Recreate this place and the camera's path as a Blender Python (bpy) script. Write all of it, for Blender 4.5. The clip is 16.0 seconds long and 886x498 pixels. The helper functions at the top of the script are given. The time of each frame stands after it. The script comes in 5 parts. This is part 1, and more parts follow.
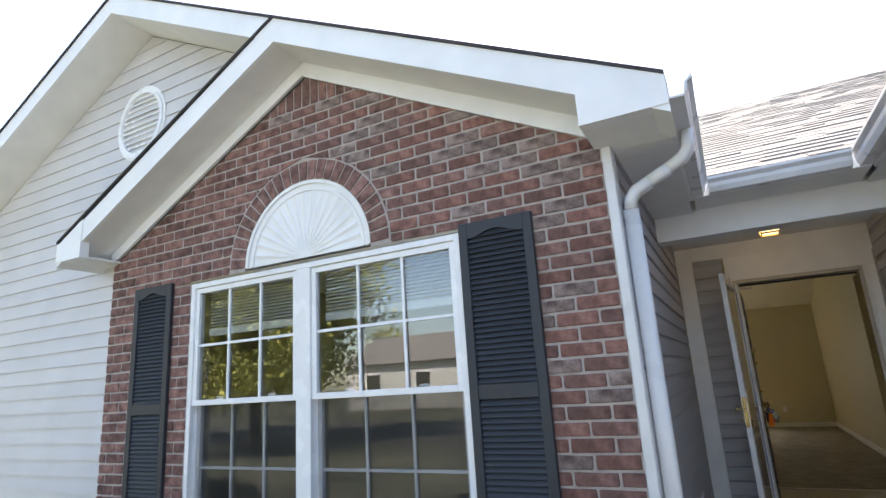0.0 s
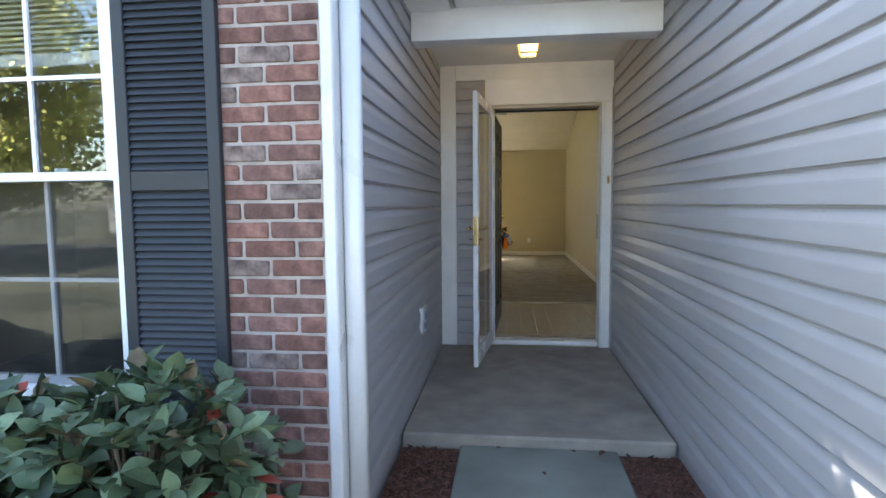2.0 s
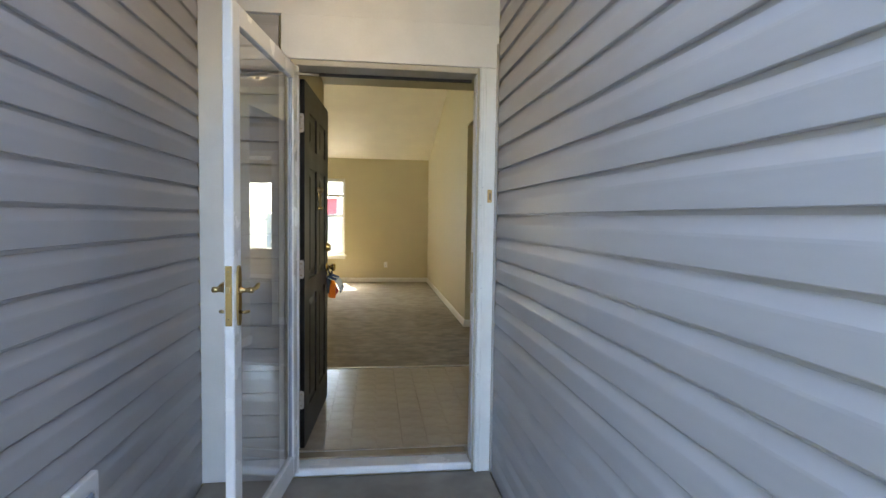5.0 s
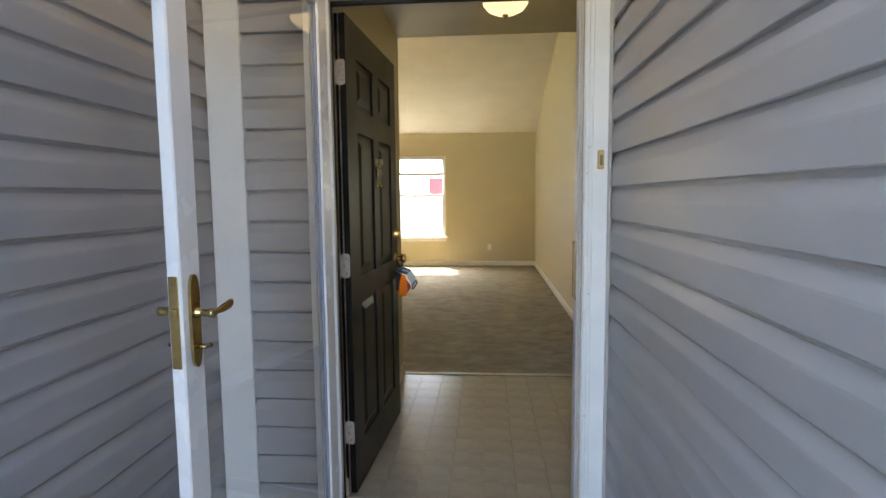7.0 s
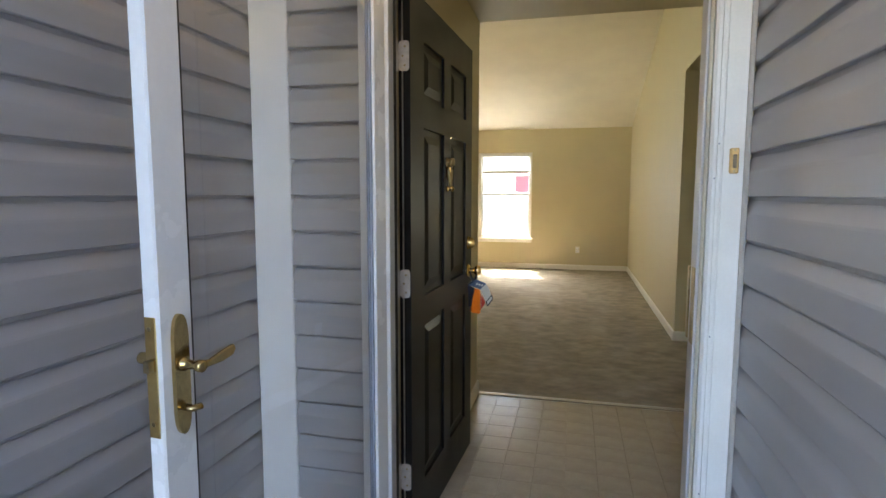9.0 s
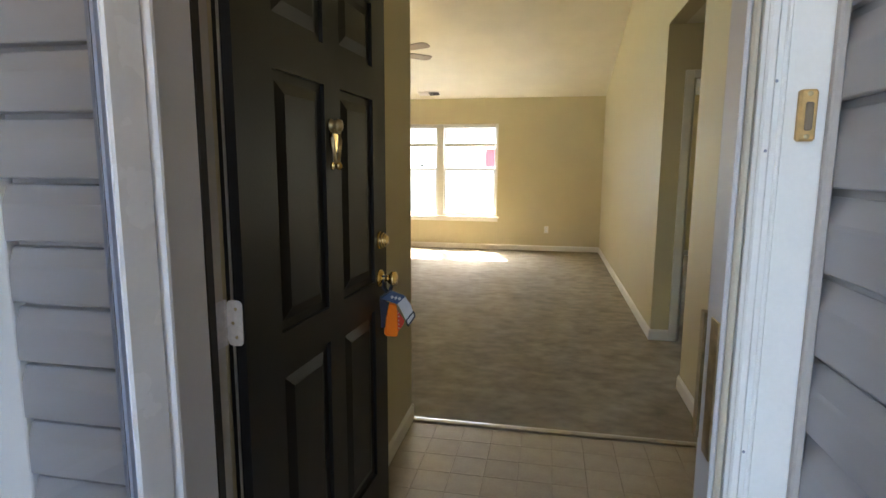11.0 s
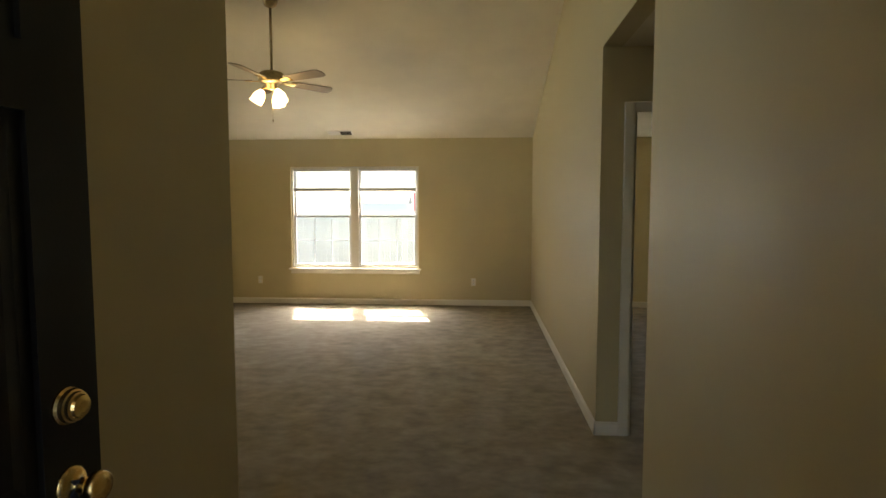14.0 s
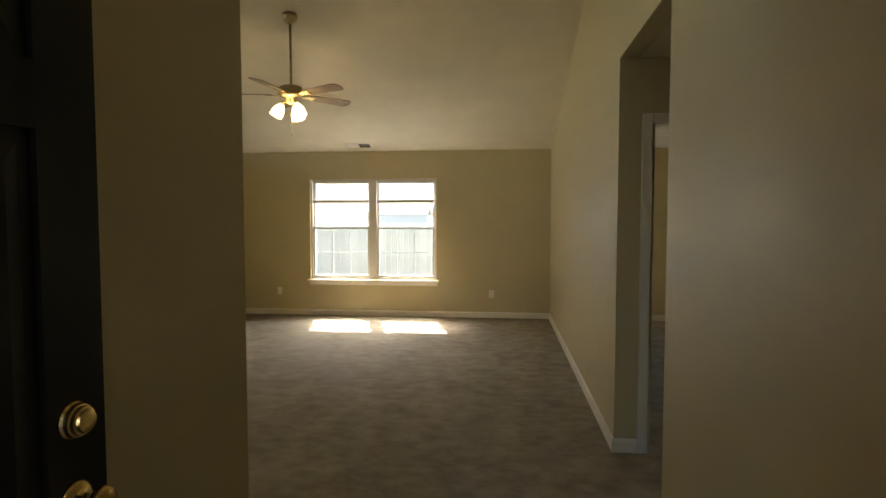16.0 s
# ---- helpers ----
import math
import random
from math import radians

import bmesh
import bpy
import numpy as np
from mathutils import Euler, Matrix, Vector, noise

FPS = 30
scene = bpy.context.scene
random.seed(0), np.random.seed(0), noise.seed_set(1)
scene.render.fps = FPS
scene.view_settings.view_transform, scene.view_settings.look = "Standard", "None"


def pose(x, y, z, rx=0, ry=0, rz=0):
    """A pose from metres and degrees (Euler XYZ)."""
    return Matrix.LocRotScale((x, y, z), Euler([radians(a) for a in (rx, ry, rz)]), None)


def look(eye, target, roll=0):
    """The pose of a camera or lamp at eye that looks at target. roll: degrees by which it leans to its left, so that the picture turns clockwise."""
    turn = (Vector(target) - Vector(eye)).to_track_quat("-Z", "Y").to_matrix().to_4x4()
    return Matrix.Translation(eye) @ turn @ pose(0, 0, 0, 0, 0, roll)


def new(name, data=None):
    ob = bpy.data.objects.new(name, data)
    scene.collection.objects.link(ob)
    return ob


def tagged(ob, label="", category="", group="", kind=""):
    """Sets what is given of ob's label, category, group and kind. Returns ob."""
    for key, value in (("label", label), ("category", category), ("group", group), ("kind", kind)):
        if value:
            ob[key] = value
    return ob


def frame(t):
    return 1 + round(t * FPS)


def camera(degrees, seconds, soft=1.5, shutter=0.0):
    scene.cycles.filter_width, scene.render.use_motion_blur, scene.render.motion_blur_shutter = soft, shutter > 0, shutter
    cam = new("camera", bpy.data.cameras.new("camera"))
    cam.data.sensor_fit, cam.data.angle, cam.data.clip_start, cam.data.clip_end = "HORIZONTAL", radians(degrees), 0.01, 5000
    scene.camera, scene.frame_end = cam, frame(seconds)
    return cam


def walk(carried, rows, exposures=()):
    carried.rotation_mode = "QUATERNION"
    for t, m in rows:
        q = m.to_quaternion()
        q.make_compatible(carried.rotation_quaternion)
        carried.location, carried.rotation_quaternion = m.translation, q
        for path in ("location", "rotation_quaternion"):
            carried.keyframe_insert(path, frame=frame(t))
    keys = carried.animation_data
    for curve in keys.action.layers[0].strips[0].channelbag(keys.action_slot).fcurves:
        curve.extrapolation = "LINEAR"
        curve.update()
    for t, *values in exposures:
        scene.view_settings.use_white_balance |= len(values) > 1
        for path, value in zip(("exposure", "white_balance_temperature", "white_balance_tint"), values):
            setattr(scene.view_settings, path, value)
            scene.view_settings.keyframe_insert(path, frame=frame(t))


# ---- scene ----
cam = camera(77.9, 16.0)
PATH = [
    (0, (-0.591, -5.68, 1.474), (-1.466, -3.943, 1.94), -3.7),
    (0.5, (-0.621, -5.614, 1.402), (-1.543, -3.864, 1.692), -3.4),
    (1, (-0.627, -5.554, 1.3), (-1.44, -3.727, 1.328), -3.6),
    (1.5, (-0.466, -5.375, 1.309), (-1.072, -3.472, 1.199), -1.1),
    (2, (-0.341, -5.049, 1.314), (-0.573, -3.069, 1.151), -0.5),
    (2.5, (-0.291, -4.735, 1.36), (-0.312, -2.741, 1.198), 0.1),
    (3, (-0.198, -4.333, 1.362), (0.014, -2.349, 1.222), 0.5),
    (3.5, (-0.136, -3.984, 1.365), (0.126, -2.004, 1.262), 0.4),
    (4, (-0.136, -3.612, 1.378), (0.152, -1.635, 1.287), 0.3),
    (6.5, (0.105, -2.247, 1.399), (0.109, -0.255, 1.221), 0.5),
    (7, (0.129, -2.099, 1.388), (-0.028, -0.114, 1.199), -0.6),
    (7.5, (0.12, -1.93, 1.422), (-0.177, 0.042, 1.27), -0.2),
    (8, (0.115, -1.847, 1.42), (-0.23, 0.118, 1.29), -0.2),
    (10.5, (0.185, -1.178, 1.443), (-0.419, 0.7, 1.111), 0.6),
    (11, (0.206, -0.881, 1.445), (-0.165, 1.062, 1.151), 0.3),
    (11.5, (0.204, -0.604, 1.444), (0.04, 1.37, 1.17), 0.2),
    (12, (0.225, -0.334, 1.463), (0.237, 1.64, 1.136), 0.5),
    (12.5, (0.276, -0.117, 1.492), (0.16, 1.863, 1.234), 0.2),
    (13, (0.241, 0.039, 1.474), (0.139, 2.026, 1.268), 0.4),
    (13.5, (0.269, 0.123, 1.52), (0.2, 2.115, 1.355), -1.0),
    (14, (0.321, 0.167, 1.519), (0.178, 2.157, 1.376), 0.0),
    (14.5, (0.358, 0.159, 1.535), (0.156, 2.143, 1.387), -0.0),
    (15, (0.341, 0.166, 1.533), (0.134, 2.154, 1.464), 0.4),
    (15.5, (0.335, 0.16, 1.526), (0.193, 2.153, 1.419), 0.2),
    (16, (0.346, 0.182, 1.527), (0.132, 2.168, 1.425), 0.0),
]
EXPOSURES = [(0.0, 1.75, 7100, 13), (0.5, 1.55, 7100, 13), (1.0, 1.8, 7100, 13), (1.5, 2.2, 6900, 13), (2.0, 2.7, 6700, 9), (2.5, 2.9, 6500, 8), (3.0, 3.0, 6500, 7),
             (4.0, 3.2, 6500, 7), (6.5, 3.52, 6900, 10), (8.0, 3.5, 6700, 10), (10.5, 3.75, 6600, 10), (11.0, 3.65, 6600, 10), (11.5, 3.5, 6700, 10),
             (12.5, 3.1, 7000, 11), (13.5, 2.8, 7100, 11), (14.5, 2.65, 7100, 11), (16.0, 2.55, 7100, 11)]
walk(cam, [(t, look(e, g, r)) for t, e, g, r in PATH], EXPOSURES)

# ---- world, sun and exposure ----
SUN_DIR = Vector((-0.265, 1.0, 1.36)).normalized()
world = bpy.data.worlds.new("sky")
scene.world = world
world.use_nodes = True
wn = world.node_tree
sky = wn.nodes.new("ShaderNodeTexSky")
sky.sky_type = "NISHITA"
sky.sun_disc = False
sky.sun_elevation = math.asin(SUN_DIR.z)
sky.sun_rotation = math.atan2(SUN_DIR.x, SUN_DIR.y)
wn.nodes["Background"].inputs["Strength"].default_value = 0.15
wn.links.new(sky.outputs["Color"], wn.nodes["Background"].inputs["Color"])
sun = new("sun", bpy.data.lights.new("sun", "SUN"))
sun.data.energy, sun.data.angle, sun.data.color = 5.0, radians(0.5), (1.0, 0.95, 0.87)
sun.matrix_world = look(SUN_DIR * 40, (0, 0, 0))


def lamp(name, kind, energy, color, m, size=0.1, size_y=0.1):
    ob = new(name, bpy.data.lights.new(name, kind))
    ob.data.energy, ob.data.color = energy, color
    if kind == "AREA":
        ob.data.shape, ob.data.size, ob.data.size_y = "RECTANGLE", size, size_y
    else:
        ob.data.shadow_soft_size = size
    ob.matrix_world = m
    return ob


# added out-of-view lamp boosting the garden sky's light at the living room window
lamp("window_fill", "AREA", 40.0, (0.93, 0.97, 1.0), look((-1.64, 12.2, 3.9), (-1.64, 8.4, 1.3)), 6.0, 2.4)
lamp("fan_bulb", "POINT", 0.9, (1.0, 0.74, 0.42), pose(-1.69, 5.3, 2.50), 0.07)
lamp("foyer_bulb", "POINT", 0.04, (1.0, 0.78, 0.45), pose(0.24, 1.08, 2.43), 0.06)
lamp("porch_bulb", "POINT", 0.09, (1.0, 0.72, 0.36), pose(-0.18, -0.745, 2.48), 0.04)



# ---- materials ----
def material(name, base, rough=0.6, var=0.12, scale=8.0, fine=120.0, bump=0.15, metal=0.0, tint=None, island=0.0, rand=0.0,
             coat=0.0, stretch=(1, 1, 1), stain=0.0, bump_scale=None):
    """Base colour varied by a broad and a fine noise, with a fine relief."""
    m = bpy.data.materials.new(name)
    m.use_nodes = True
    nt = m.node_tree
    N, L = nt.nodes, nt.links
    bsdf = N["Principled BSDF"]
    tc, mp = N.new("ShaderNodeTexCoord"), N.new("ShaderNodeMapping")
    mp.inputs["Scale"].default_value = stretch
    L.new(tc.outputs["Object"], mp.inputs["Vector"])
    big, small = N.new("ShaderNodeTexNoise"), N.new("ShaderNodeTexNoise")
    big.inputs["Scale"].default_value, small.inputs["Scale"].default_value = scale, fine
    big.inputs["Detail"].default_value, small.inputs["Detail"].default_value = 5, 3
    L.new(mp.outputs["Vector"], big.inputs["Vector"])
    L.new(mp.outputs["Vector"], small.inputs["Vector"])
    ramp = N.new("ShaderNodeValToRGB")
    dark = [c * (1 - var) for c in base]
    light = [min(1, c * (1 + var)) for c in (tint or base)]
    ramp.color_ramp.elements[0].position, ramp.color_ramp.elements[1].position = 0.3, 0.7
    ramp.color_ramp.elements[0].color, ramp.color_ramp.elements[1].color = (*dark, 1), (*light, 1)
    L.new(big.outputs["Fac"], ramp.inputs["Fac"])
    mix = N.new("ShaderNodeMix")
    mix.data_type, mix.blend_type = "RGBA", "MULTIPLY"
    mix.inputs["Factor"].default_value = 1.0
    r2 = N.new("ShaderNodeMapRange")
    r2.inputs["To Min"].default_value, r2.inputs["To Max"].default_value = 1 - var * 0.9, 1 + var * 0.9
    L.new(small.outputs["Fac"], r2.inputs["Value"])
    L.new(ramp.outputs["Color"], mix.inputs["A"])
    L.new(r2.outputs["Result"], mix.inputs["B"])
    out = mix.outputs["Result"]
    if stain:
        st = N.new("ShaderNodeTexNoise")
        st.inputs["Scale"].default_value, st.inputs["Detail"].default_value = scale * 0.35, 6
        L.new(tc.outputs["Object"], st.inputs["Vector"])
        sr = N.new("ShaderNodeMapRange")
        sr.inputs["From Min"].default_value, sr.inputs["From Max"].default_value = 0.45, 0.7
        sr.inputs["To Min"].default_value, sr.inputs["To Max"].default_value = 1.0, 1 - stain
        L.new(st.outputs["Fac"], sr.inputs["Value"])
        m3 = N.new("ShaderNodeMix")
        m3.data_type, m3.blend_type = "RGBA", "MULTIPLY"
        m3.inputs["Factor"].default_value = 1.0
        L.new(out, m3.inputs["A"])
        L.new(sr.outputs["Result"], m3.inputs["B"])
        out = m3.outputs["Result"]
    for amount, node, sock in ((rand, "ShaderNodeObjectInfo", "Random"), (island, "ShaderNodeNewGeometry", "Random Per Island")):
        if amount:
            src, hv, rr = N.new(node), N.new("ShaderNodeHueSaturation"), N.new("ShaderNodeMapRange")
            rr.inputs["To Min"].default_value, rr.inputs["To Max"].default_value = 1 - amount, 1 + amount
            L.new(src.outputs[sock], rr.inputs["Value"])
            L.new(rr.outputs["Result"], hv.inputs["Value"])
            L.new(out, hv.inputs["Color"])
            out = hv.outputs["Color"]
    L.new(out, bsdf.inputs["Base Color"])
    bsdf.inputs["Metallic"].default_value = metal
    rv = N.new("ShaderNodeMapRange")
    rv.inputs["To Min"].default_value, rv.inputs["To Max"].default_value = max(0.03, rough - 0.1), min(1, rough + 0.1)
    L.new(big.outputs["Fac"], rv.inputs["Value"])
    L.new(rv.outputs["Result"], bsdf.inputs["Roughness"])
    if coat:
        bsdf.inputs["Coat Weight"].default_value = coat
    if bump:
        bp = N.new("ShaderNodeBump")
        bp.inputs["Strength"].default_value, bp.inputs["Distance"].default_value = bump, 0.004
        src = small
        if bump_scale:
            src = N.new("ShaderNodeTexNoise")
            src.inputs["Scale"].default_value, src.inputs["Detail"].default_value = bump_scale, 4
            L.new(mp.outputs["Vector"], src.inputs["Vector"])
        L.new(src.outputs["Fac"], bp.inputs["Height"])
        L.new(bp.outputs["Normal"], bsdf.inputs["Normal"])
    return m


def glass_material(name, tint=(1, 1, 1), ior=1.45):
    m = bpy.data.materials.new(name)
    m.use_nodes = True
    N, L = m.node_tree.nodes, m.node_tree.links
    N.remove(N["Principled BSDF"])
    gl = N.new("ShaderNodeBsdfGlass")
    gl.inputs["Color"].default_value = (*tint, 1)
    gl.inputs["Roughness"].default_value = 0.0
    gl.inputs["IOR"].default_value = ior
    L.new(gl.outputs["BSDF"], N["Material Output"].inputs["Surface"])
    return m


def screen_material(name, colour, cover):
    """A fine insect mesh: dark threads over the given share of the view."""
    m = bpy.data.materials.new(name)
    m.use_nodes = True
    N, L = m.node_tree.nodes, m.node_tree.links
    tr, mix = N.new("ShaderNodeBsdfTransparent"), N.new("ShaderNodeMixShader")
    b = N["Principled BSDF"]
    b.inputs["Base Color"].default_value = (*colour, 1)
    b.inputs["Roughness"].default_value = 0.7
    b.inputs["Specular IOR Level"].default_value = 0.2
    mix.inputs["Fac"].default_value = cover
    L.new(tr.outputs["BSDF"], mix.inputs[1])
    L.new(b.outputs["BSDF"], mix.inputs[2])
    L.new(mix.outputs["Shader"], N["Material Output"].inputs["Surface"])
    return m


def glow_material(name, color, strength):
    m = bpy.data.materials.new(name)
    m.use_nodes = True
    b = m.node_tree.nodes["Principled BSDF"]
    b.inputs["Base Color"].default_value = (*color, 1)
    b.inputs["Emission Color"].default_value = (*color, 1)
    b.inputs["Emission Strength"].default_value = strength
    b.inputs["Roughness"].default_value = 0.35
    return m


# same vinyl twice: the porch copy is darker, its shade put into the colour
M_SIDING_SHADED = material("vinyl_siding_shaded", (0.44, 0.435, 0.455), 0.42, 0.05, 3, 300, 0.06, rand=0.03, stretch=(1, 1, 6))
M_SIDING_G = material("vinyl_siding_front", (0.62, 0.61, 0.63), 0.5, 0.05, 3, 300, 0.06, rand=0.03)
M_WHITE = material("white_paint", (0.87, 0.87, 0.87), 0.4, 0.04, 5, 150, 0.05, stain=0.06)
M_SOFFIT = material("soffit_paint", (0.84, 0.83, 0.81), 0.6, 0.05, 4, 120, 0.05)
M_VINYLW = material("white_vinyl", (0.87, 0.875, 0.89), 0.26, 0.03, 6, 100, 0.03)
M_ALU = material("white_coated_aluminium", (0.73, 0.735, 0.75), 0.3, 0.04, 6, 100, 0.03, stain=0.06)
M_BRICK = material("brick", (0.135, 0.064, 0.055), 0.88, 0.36, 14, 75, 0.8, tint=(0.225, 0.126, 0.108), rand=0.28)
M_BRICKO = material("brick_red", (0.160, 0.068, 0.055), 0.88, 0.36, 14, 75, 0.8, tint=(0.245, 0.126, 0.104), rand=0.24)
M_BRICKS = material("brick_joined", (0.135, 0.062, 0.053), 0.88, 0.36, 14, 75, 0.8, tint=(0.225, 0.122, 0.104), island=0.32)
M_BRICKG = material("brick_burnt", (0.140, 0.090, 0.080), 0.90, 0.40, 16, 75, 0.7, tint=(0.255, 0.195, 0.178), rand=0.18)
M_MORTAR = material("mortar", (0.43, 0.375, 0.35), 0.95, 0.18, 14, 120, 0.8, stain=0.15)
M_SHUTTER = material("slate_shutter", (0.029, 0.033, 0.041), 0.55, 0.12, 6, 200, 0.08)
M_SHINGLE = material("shingle", (0.21, 0.195, 0.185), 0.9, 0.25, 10, 160, 0.6, island=0.14)
M_SHINGLED = material("shingle_edge", (0.05, 0.045, 0.05), 0.9, 0.3, 10, 160, 0.6, island=0.2)
M_CONC = material("concrete", (0.345, 0.312, 0.272), 0.85, 0.18, 5, 180, 0.45, stain=0.22)
M_WALK = material("weathered_concrete", (0.235, 0.245, 0.215), 0.85, 0.22, 2.5, 180, 0.45, stain=0.30)
M_MULCH = material("mulch", (0.10, 0.045, 0.032), 0.95, 0.5, 40, 120, 1.0, tint=(0.15, 0.07, 0.05), island=0.35)
M_LAWN = material("lawn", (0.115, 0.125, 0.080), 0.95, 0.4, 0.6, 60, 0.8, tint=(0.165, 0.165, 0.115))
M_ASPHALT = material("worn_asphalt", (0.12, 0.12, 0.12), 0.9, 0.15, 1, 150, 0.5)
M_WALL = material("beige_wall_paint", (0.57, 0.488, 0.282), 0.44, 0.03, 2, 220, 0.10)
M_CEIL = material("ceiling_paint", (0.76, 0.71, 0.58), 0.8, 0.04, 3, 160, 0.25)
M_BASE = material("trim_paint", (0.80, 0.76, 0.67), 0.4, 0.03, 5, 120, 0.04)
M_CARPET = material("carpet", (0.262, 0.228, 0.170), 0.98, 0.13, 9, 260, 1.0, tint=(0.335, 0.291, 0.217), stain=0.20, bump_scale=150, stretch=(0.85, 1.15, 1))
M_TILE = material("vinyl_tile", (0.45, 0.39, 0.305), 0.24, 0.10, 9, 80, 0.08, rand=0.03, stain=0.08)
M_GROUT = material("tile_joint", (0.42, 0.36, 0.28), 0.45, 0.1, 30, 90, 0.2)
M_DOOR = material("black_door_paint", (0.0095, 0.0095, 0.010), 0.40, 0.15, 4, 160, 0.06)
M_DOOR.node_tree.nodes["Principled BSDF"].inputs["Specular IOR Level"].default_value = 0.32
M_COVER = material("grey_plastic", (0.30, 0.33, 0.42), 0.5, 0.08, 20, 100, 0.05)
M_COVERL = material("channel_vinyl", (0.50, 0.47, 0.45), 0.5, 0.08, 6, 100, 0.05, stain=0.15)
M_BELL = material("lacquered_brass", (0.60, 0.40, 0.17), 0.4, 0.15, 40, 120, 0.05, metal=0.35)
M_NAVY = material("navy_fabric", (0.012, 0.017, 0.035), 0.7, 0.15, 30, 200, 0.2)
M_BRASS = material("brass", (0.80, 0.58, 0.24), 0.22, 0.12, 30, 120, 0.05, metal=1.0)
M_BRASSP = material("polished_brass", (0.50, 0.37, 0.17), 0.20, 0.2, 30, 120, 0.05, metal=1.0)
M_BRASSD = material("aged_brass", (0.42, 0.34, 0.20), 0.35, 0.25, 40, 120, 0.1, metal=1.0)
M_NICKEL = material("nickel", (0.62, 0.60, 0.56), 0.35, 0.1, 30, 120, 0.05, metal=1.0)
M_HINGE = material("painted_hinge", (0.62, 0.58, 0.54), 0.45, 0.12, 60, 150, 0.1)
M_RUBBER = material("weatherstrip", (0.03, 0.027, 0.025), 0.7, 0.1, 20, 100, 0.1)
# beiger and darker than the white trim; carries the right jamb's shade too
M_JAMB = material("beige_jamb_paint", (0.56, 0.51, 0.42), 0.45, 0.08, 5, 150, 0.05, stain=0.12)
# white stops greyed, so the doorway's shade sits in the paint
M_STOP = material("shaded_stop_paint", (0.60, 0.595, 0.62), 0.45, 0.04, 5, 150, 0.04, stain=0.05)
M_WOODB = material("bronze_threshold", (0.30, 0.26, 0.20), 0.4, 0.15, 12, 120, 0.1, metal=0.6)
M_GLASS = glass_material("window_glass")
M_GLASSF = glass_material("front_window_glass", (0.93, 0.94, 0.94), 1.9)
M_GLASSS = glass_material("storm_glass", (1.0, 1.0, 1.0), 1.45)
M_SCREEN = screen_material("sash_screen", (0.035, 0.034, 0.036), 0.24)
# pale mesh added only to thin the daylight entering the living room
M_SCREEN_DIM = screen_material("added_dimming_screen", (0.30, 0.30, 0.29), 0.14)
M_SHADE = glow_material("lit_glass_shade", (1.0, 0.76, 0.38), 0.9)
M_DOME = glow_material("lit_glass_dome", (1.0, 0.76, 0.38), 0.14)
M_LANT = glow_material("lit_lantern_glass", (1.0, 0.70, 0.33), 1.0)
M_FANW = material("fan_blade_wood", (0.22, 0.17, 0.12), 0.5, 0.2, 10, 100, 0.1, stretch=(1, 8, 1))
M_ORANGE = material("orange_plastic", (1.0, 0.22, 0.008), 0.4, 0.05, 10, 100, 0.03)
M_BLUE = material("blue_vinyl", (0.035, 0.07, 0.16), 0.45, 0.08, 20, 100, 0.05)
M_PAPER = material("tag_paper", (0.62, 0.62, 0.60), 0.7, 0.05, 20, 100, 0.05)
M_RED = material("red_plastic", (0.6, 0.05, 0.03), 0.4, 0.05, 20, 100, 0.05)
M_BLIND = material("blind_slat", (0.75, 0.75, 0.73), 0.45, 0.04, 10, 100, 0.03)
M_LEAF = material("shrub_leaf", (0.055, 0.100, 0.048), 0.5, 0.3, 7, 90, 0.2, tint=(0.115, 0.160, 0.086), island=0.5)
M_LEAFB = material("dry_leaf", (0.12, 0.085, 0.055), 0.7, 0.3, 12, 90, 0.2, tint=(0.20, 0.15, 0.07), island=0.4)
M_LEAFD = material("yew_leaf", (0.028, 0.056, 0.026), 0.65, 0.3, 5, 90, 0.2, tint=(0.058, 0.088, 0.042), island=0.4)
M_LEAFR = material("red_leaf", (0.42, 0.075, 0.05), 0.45, 0.25, 12, 90, 0.2, island=0.3)
M_LEAFT = material("tree_leaf", (0.30, 0.31, 0.075), 0.6, 0.3, 1, 30, 0.2, tint=(0.46, 0.45, 0.12), island=0.4)
M_BARK = material("bark", (0.12, 0.09, 0.065), 0.9, 0.3, 10, 60, 0.8, stretch=(1, 1, 0.2))
M_FENCE = material("weathered_fence", (0.66, 0.68, 0.63), 0.85, 0.2, 3, 60, 0.3, rand=0.10, stretch=(1, 1, 0.2))
M_REDWALL = material("red_cladding", (0.45, 0.08, 0.10), 0.7, 0.1, 3, 60, 0.2)
M_HOUSE = material("pale_cladding", (0.56, 0.55, 0.53), 0.7, 0.06, 2, 60, 0.2)
M_DARKPANE = material("dark_pane", (0.03, 0.035, 0.04), 0.08, 0.1, 2, 40, 0.0)


# ---- mesh helpers ----
def box(bm, x0, x1, y0, y1, z0, z1):
    v = [bm.verts.new(p) for p in ((x0, y0, z0), (x1, y0, z0), (x1, y1, z0), (x0, y1, z0), (x0, y0, z1), (x1, y0, z1), (x1, y1, z1), (x0, y1, z1))]
    for f in ((0, 3, 2, 1), (4, 5, 6, 7), (0, 1, 5, 4), (1, 2, 6, 5), (2, 3, 7, 6), (3, 0, 4, 7)):
        bm.faces.new([v[i] for i in f])
    return v


def solid(bm, ring0, ring1):
    """A closed solid between two rings of points of equal length."""
    a, b = [bm.verts.new(p) for p in ring0], [bm.verts.new(p) for p in ring1]
    n = len(a)
    bm.faces.new(a[::-1])
    bm.faces.new(b)
    for i in range(n):
        bm.faces.new((a[i], a[(i + 1) % n], b[(i + 1) % n], b[i]))


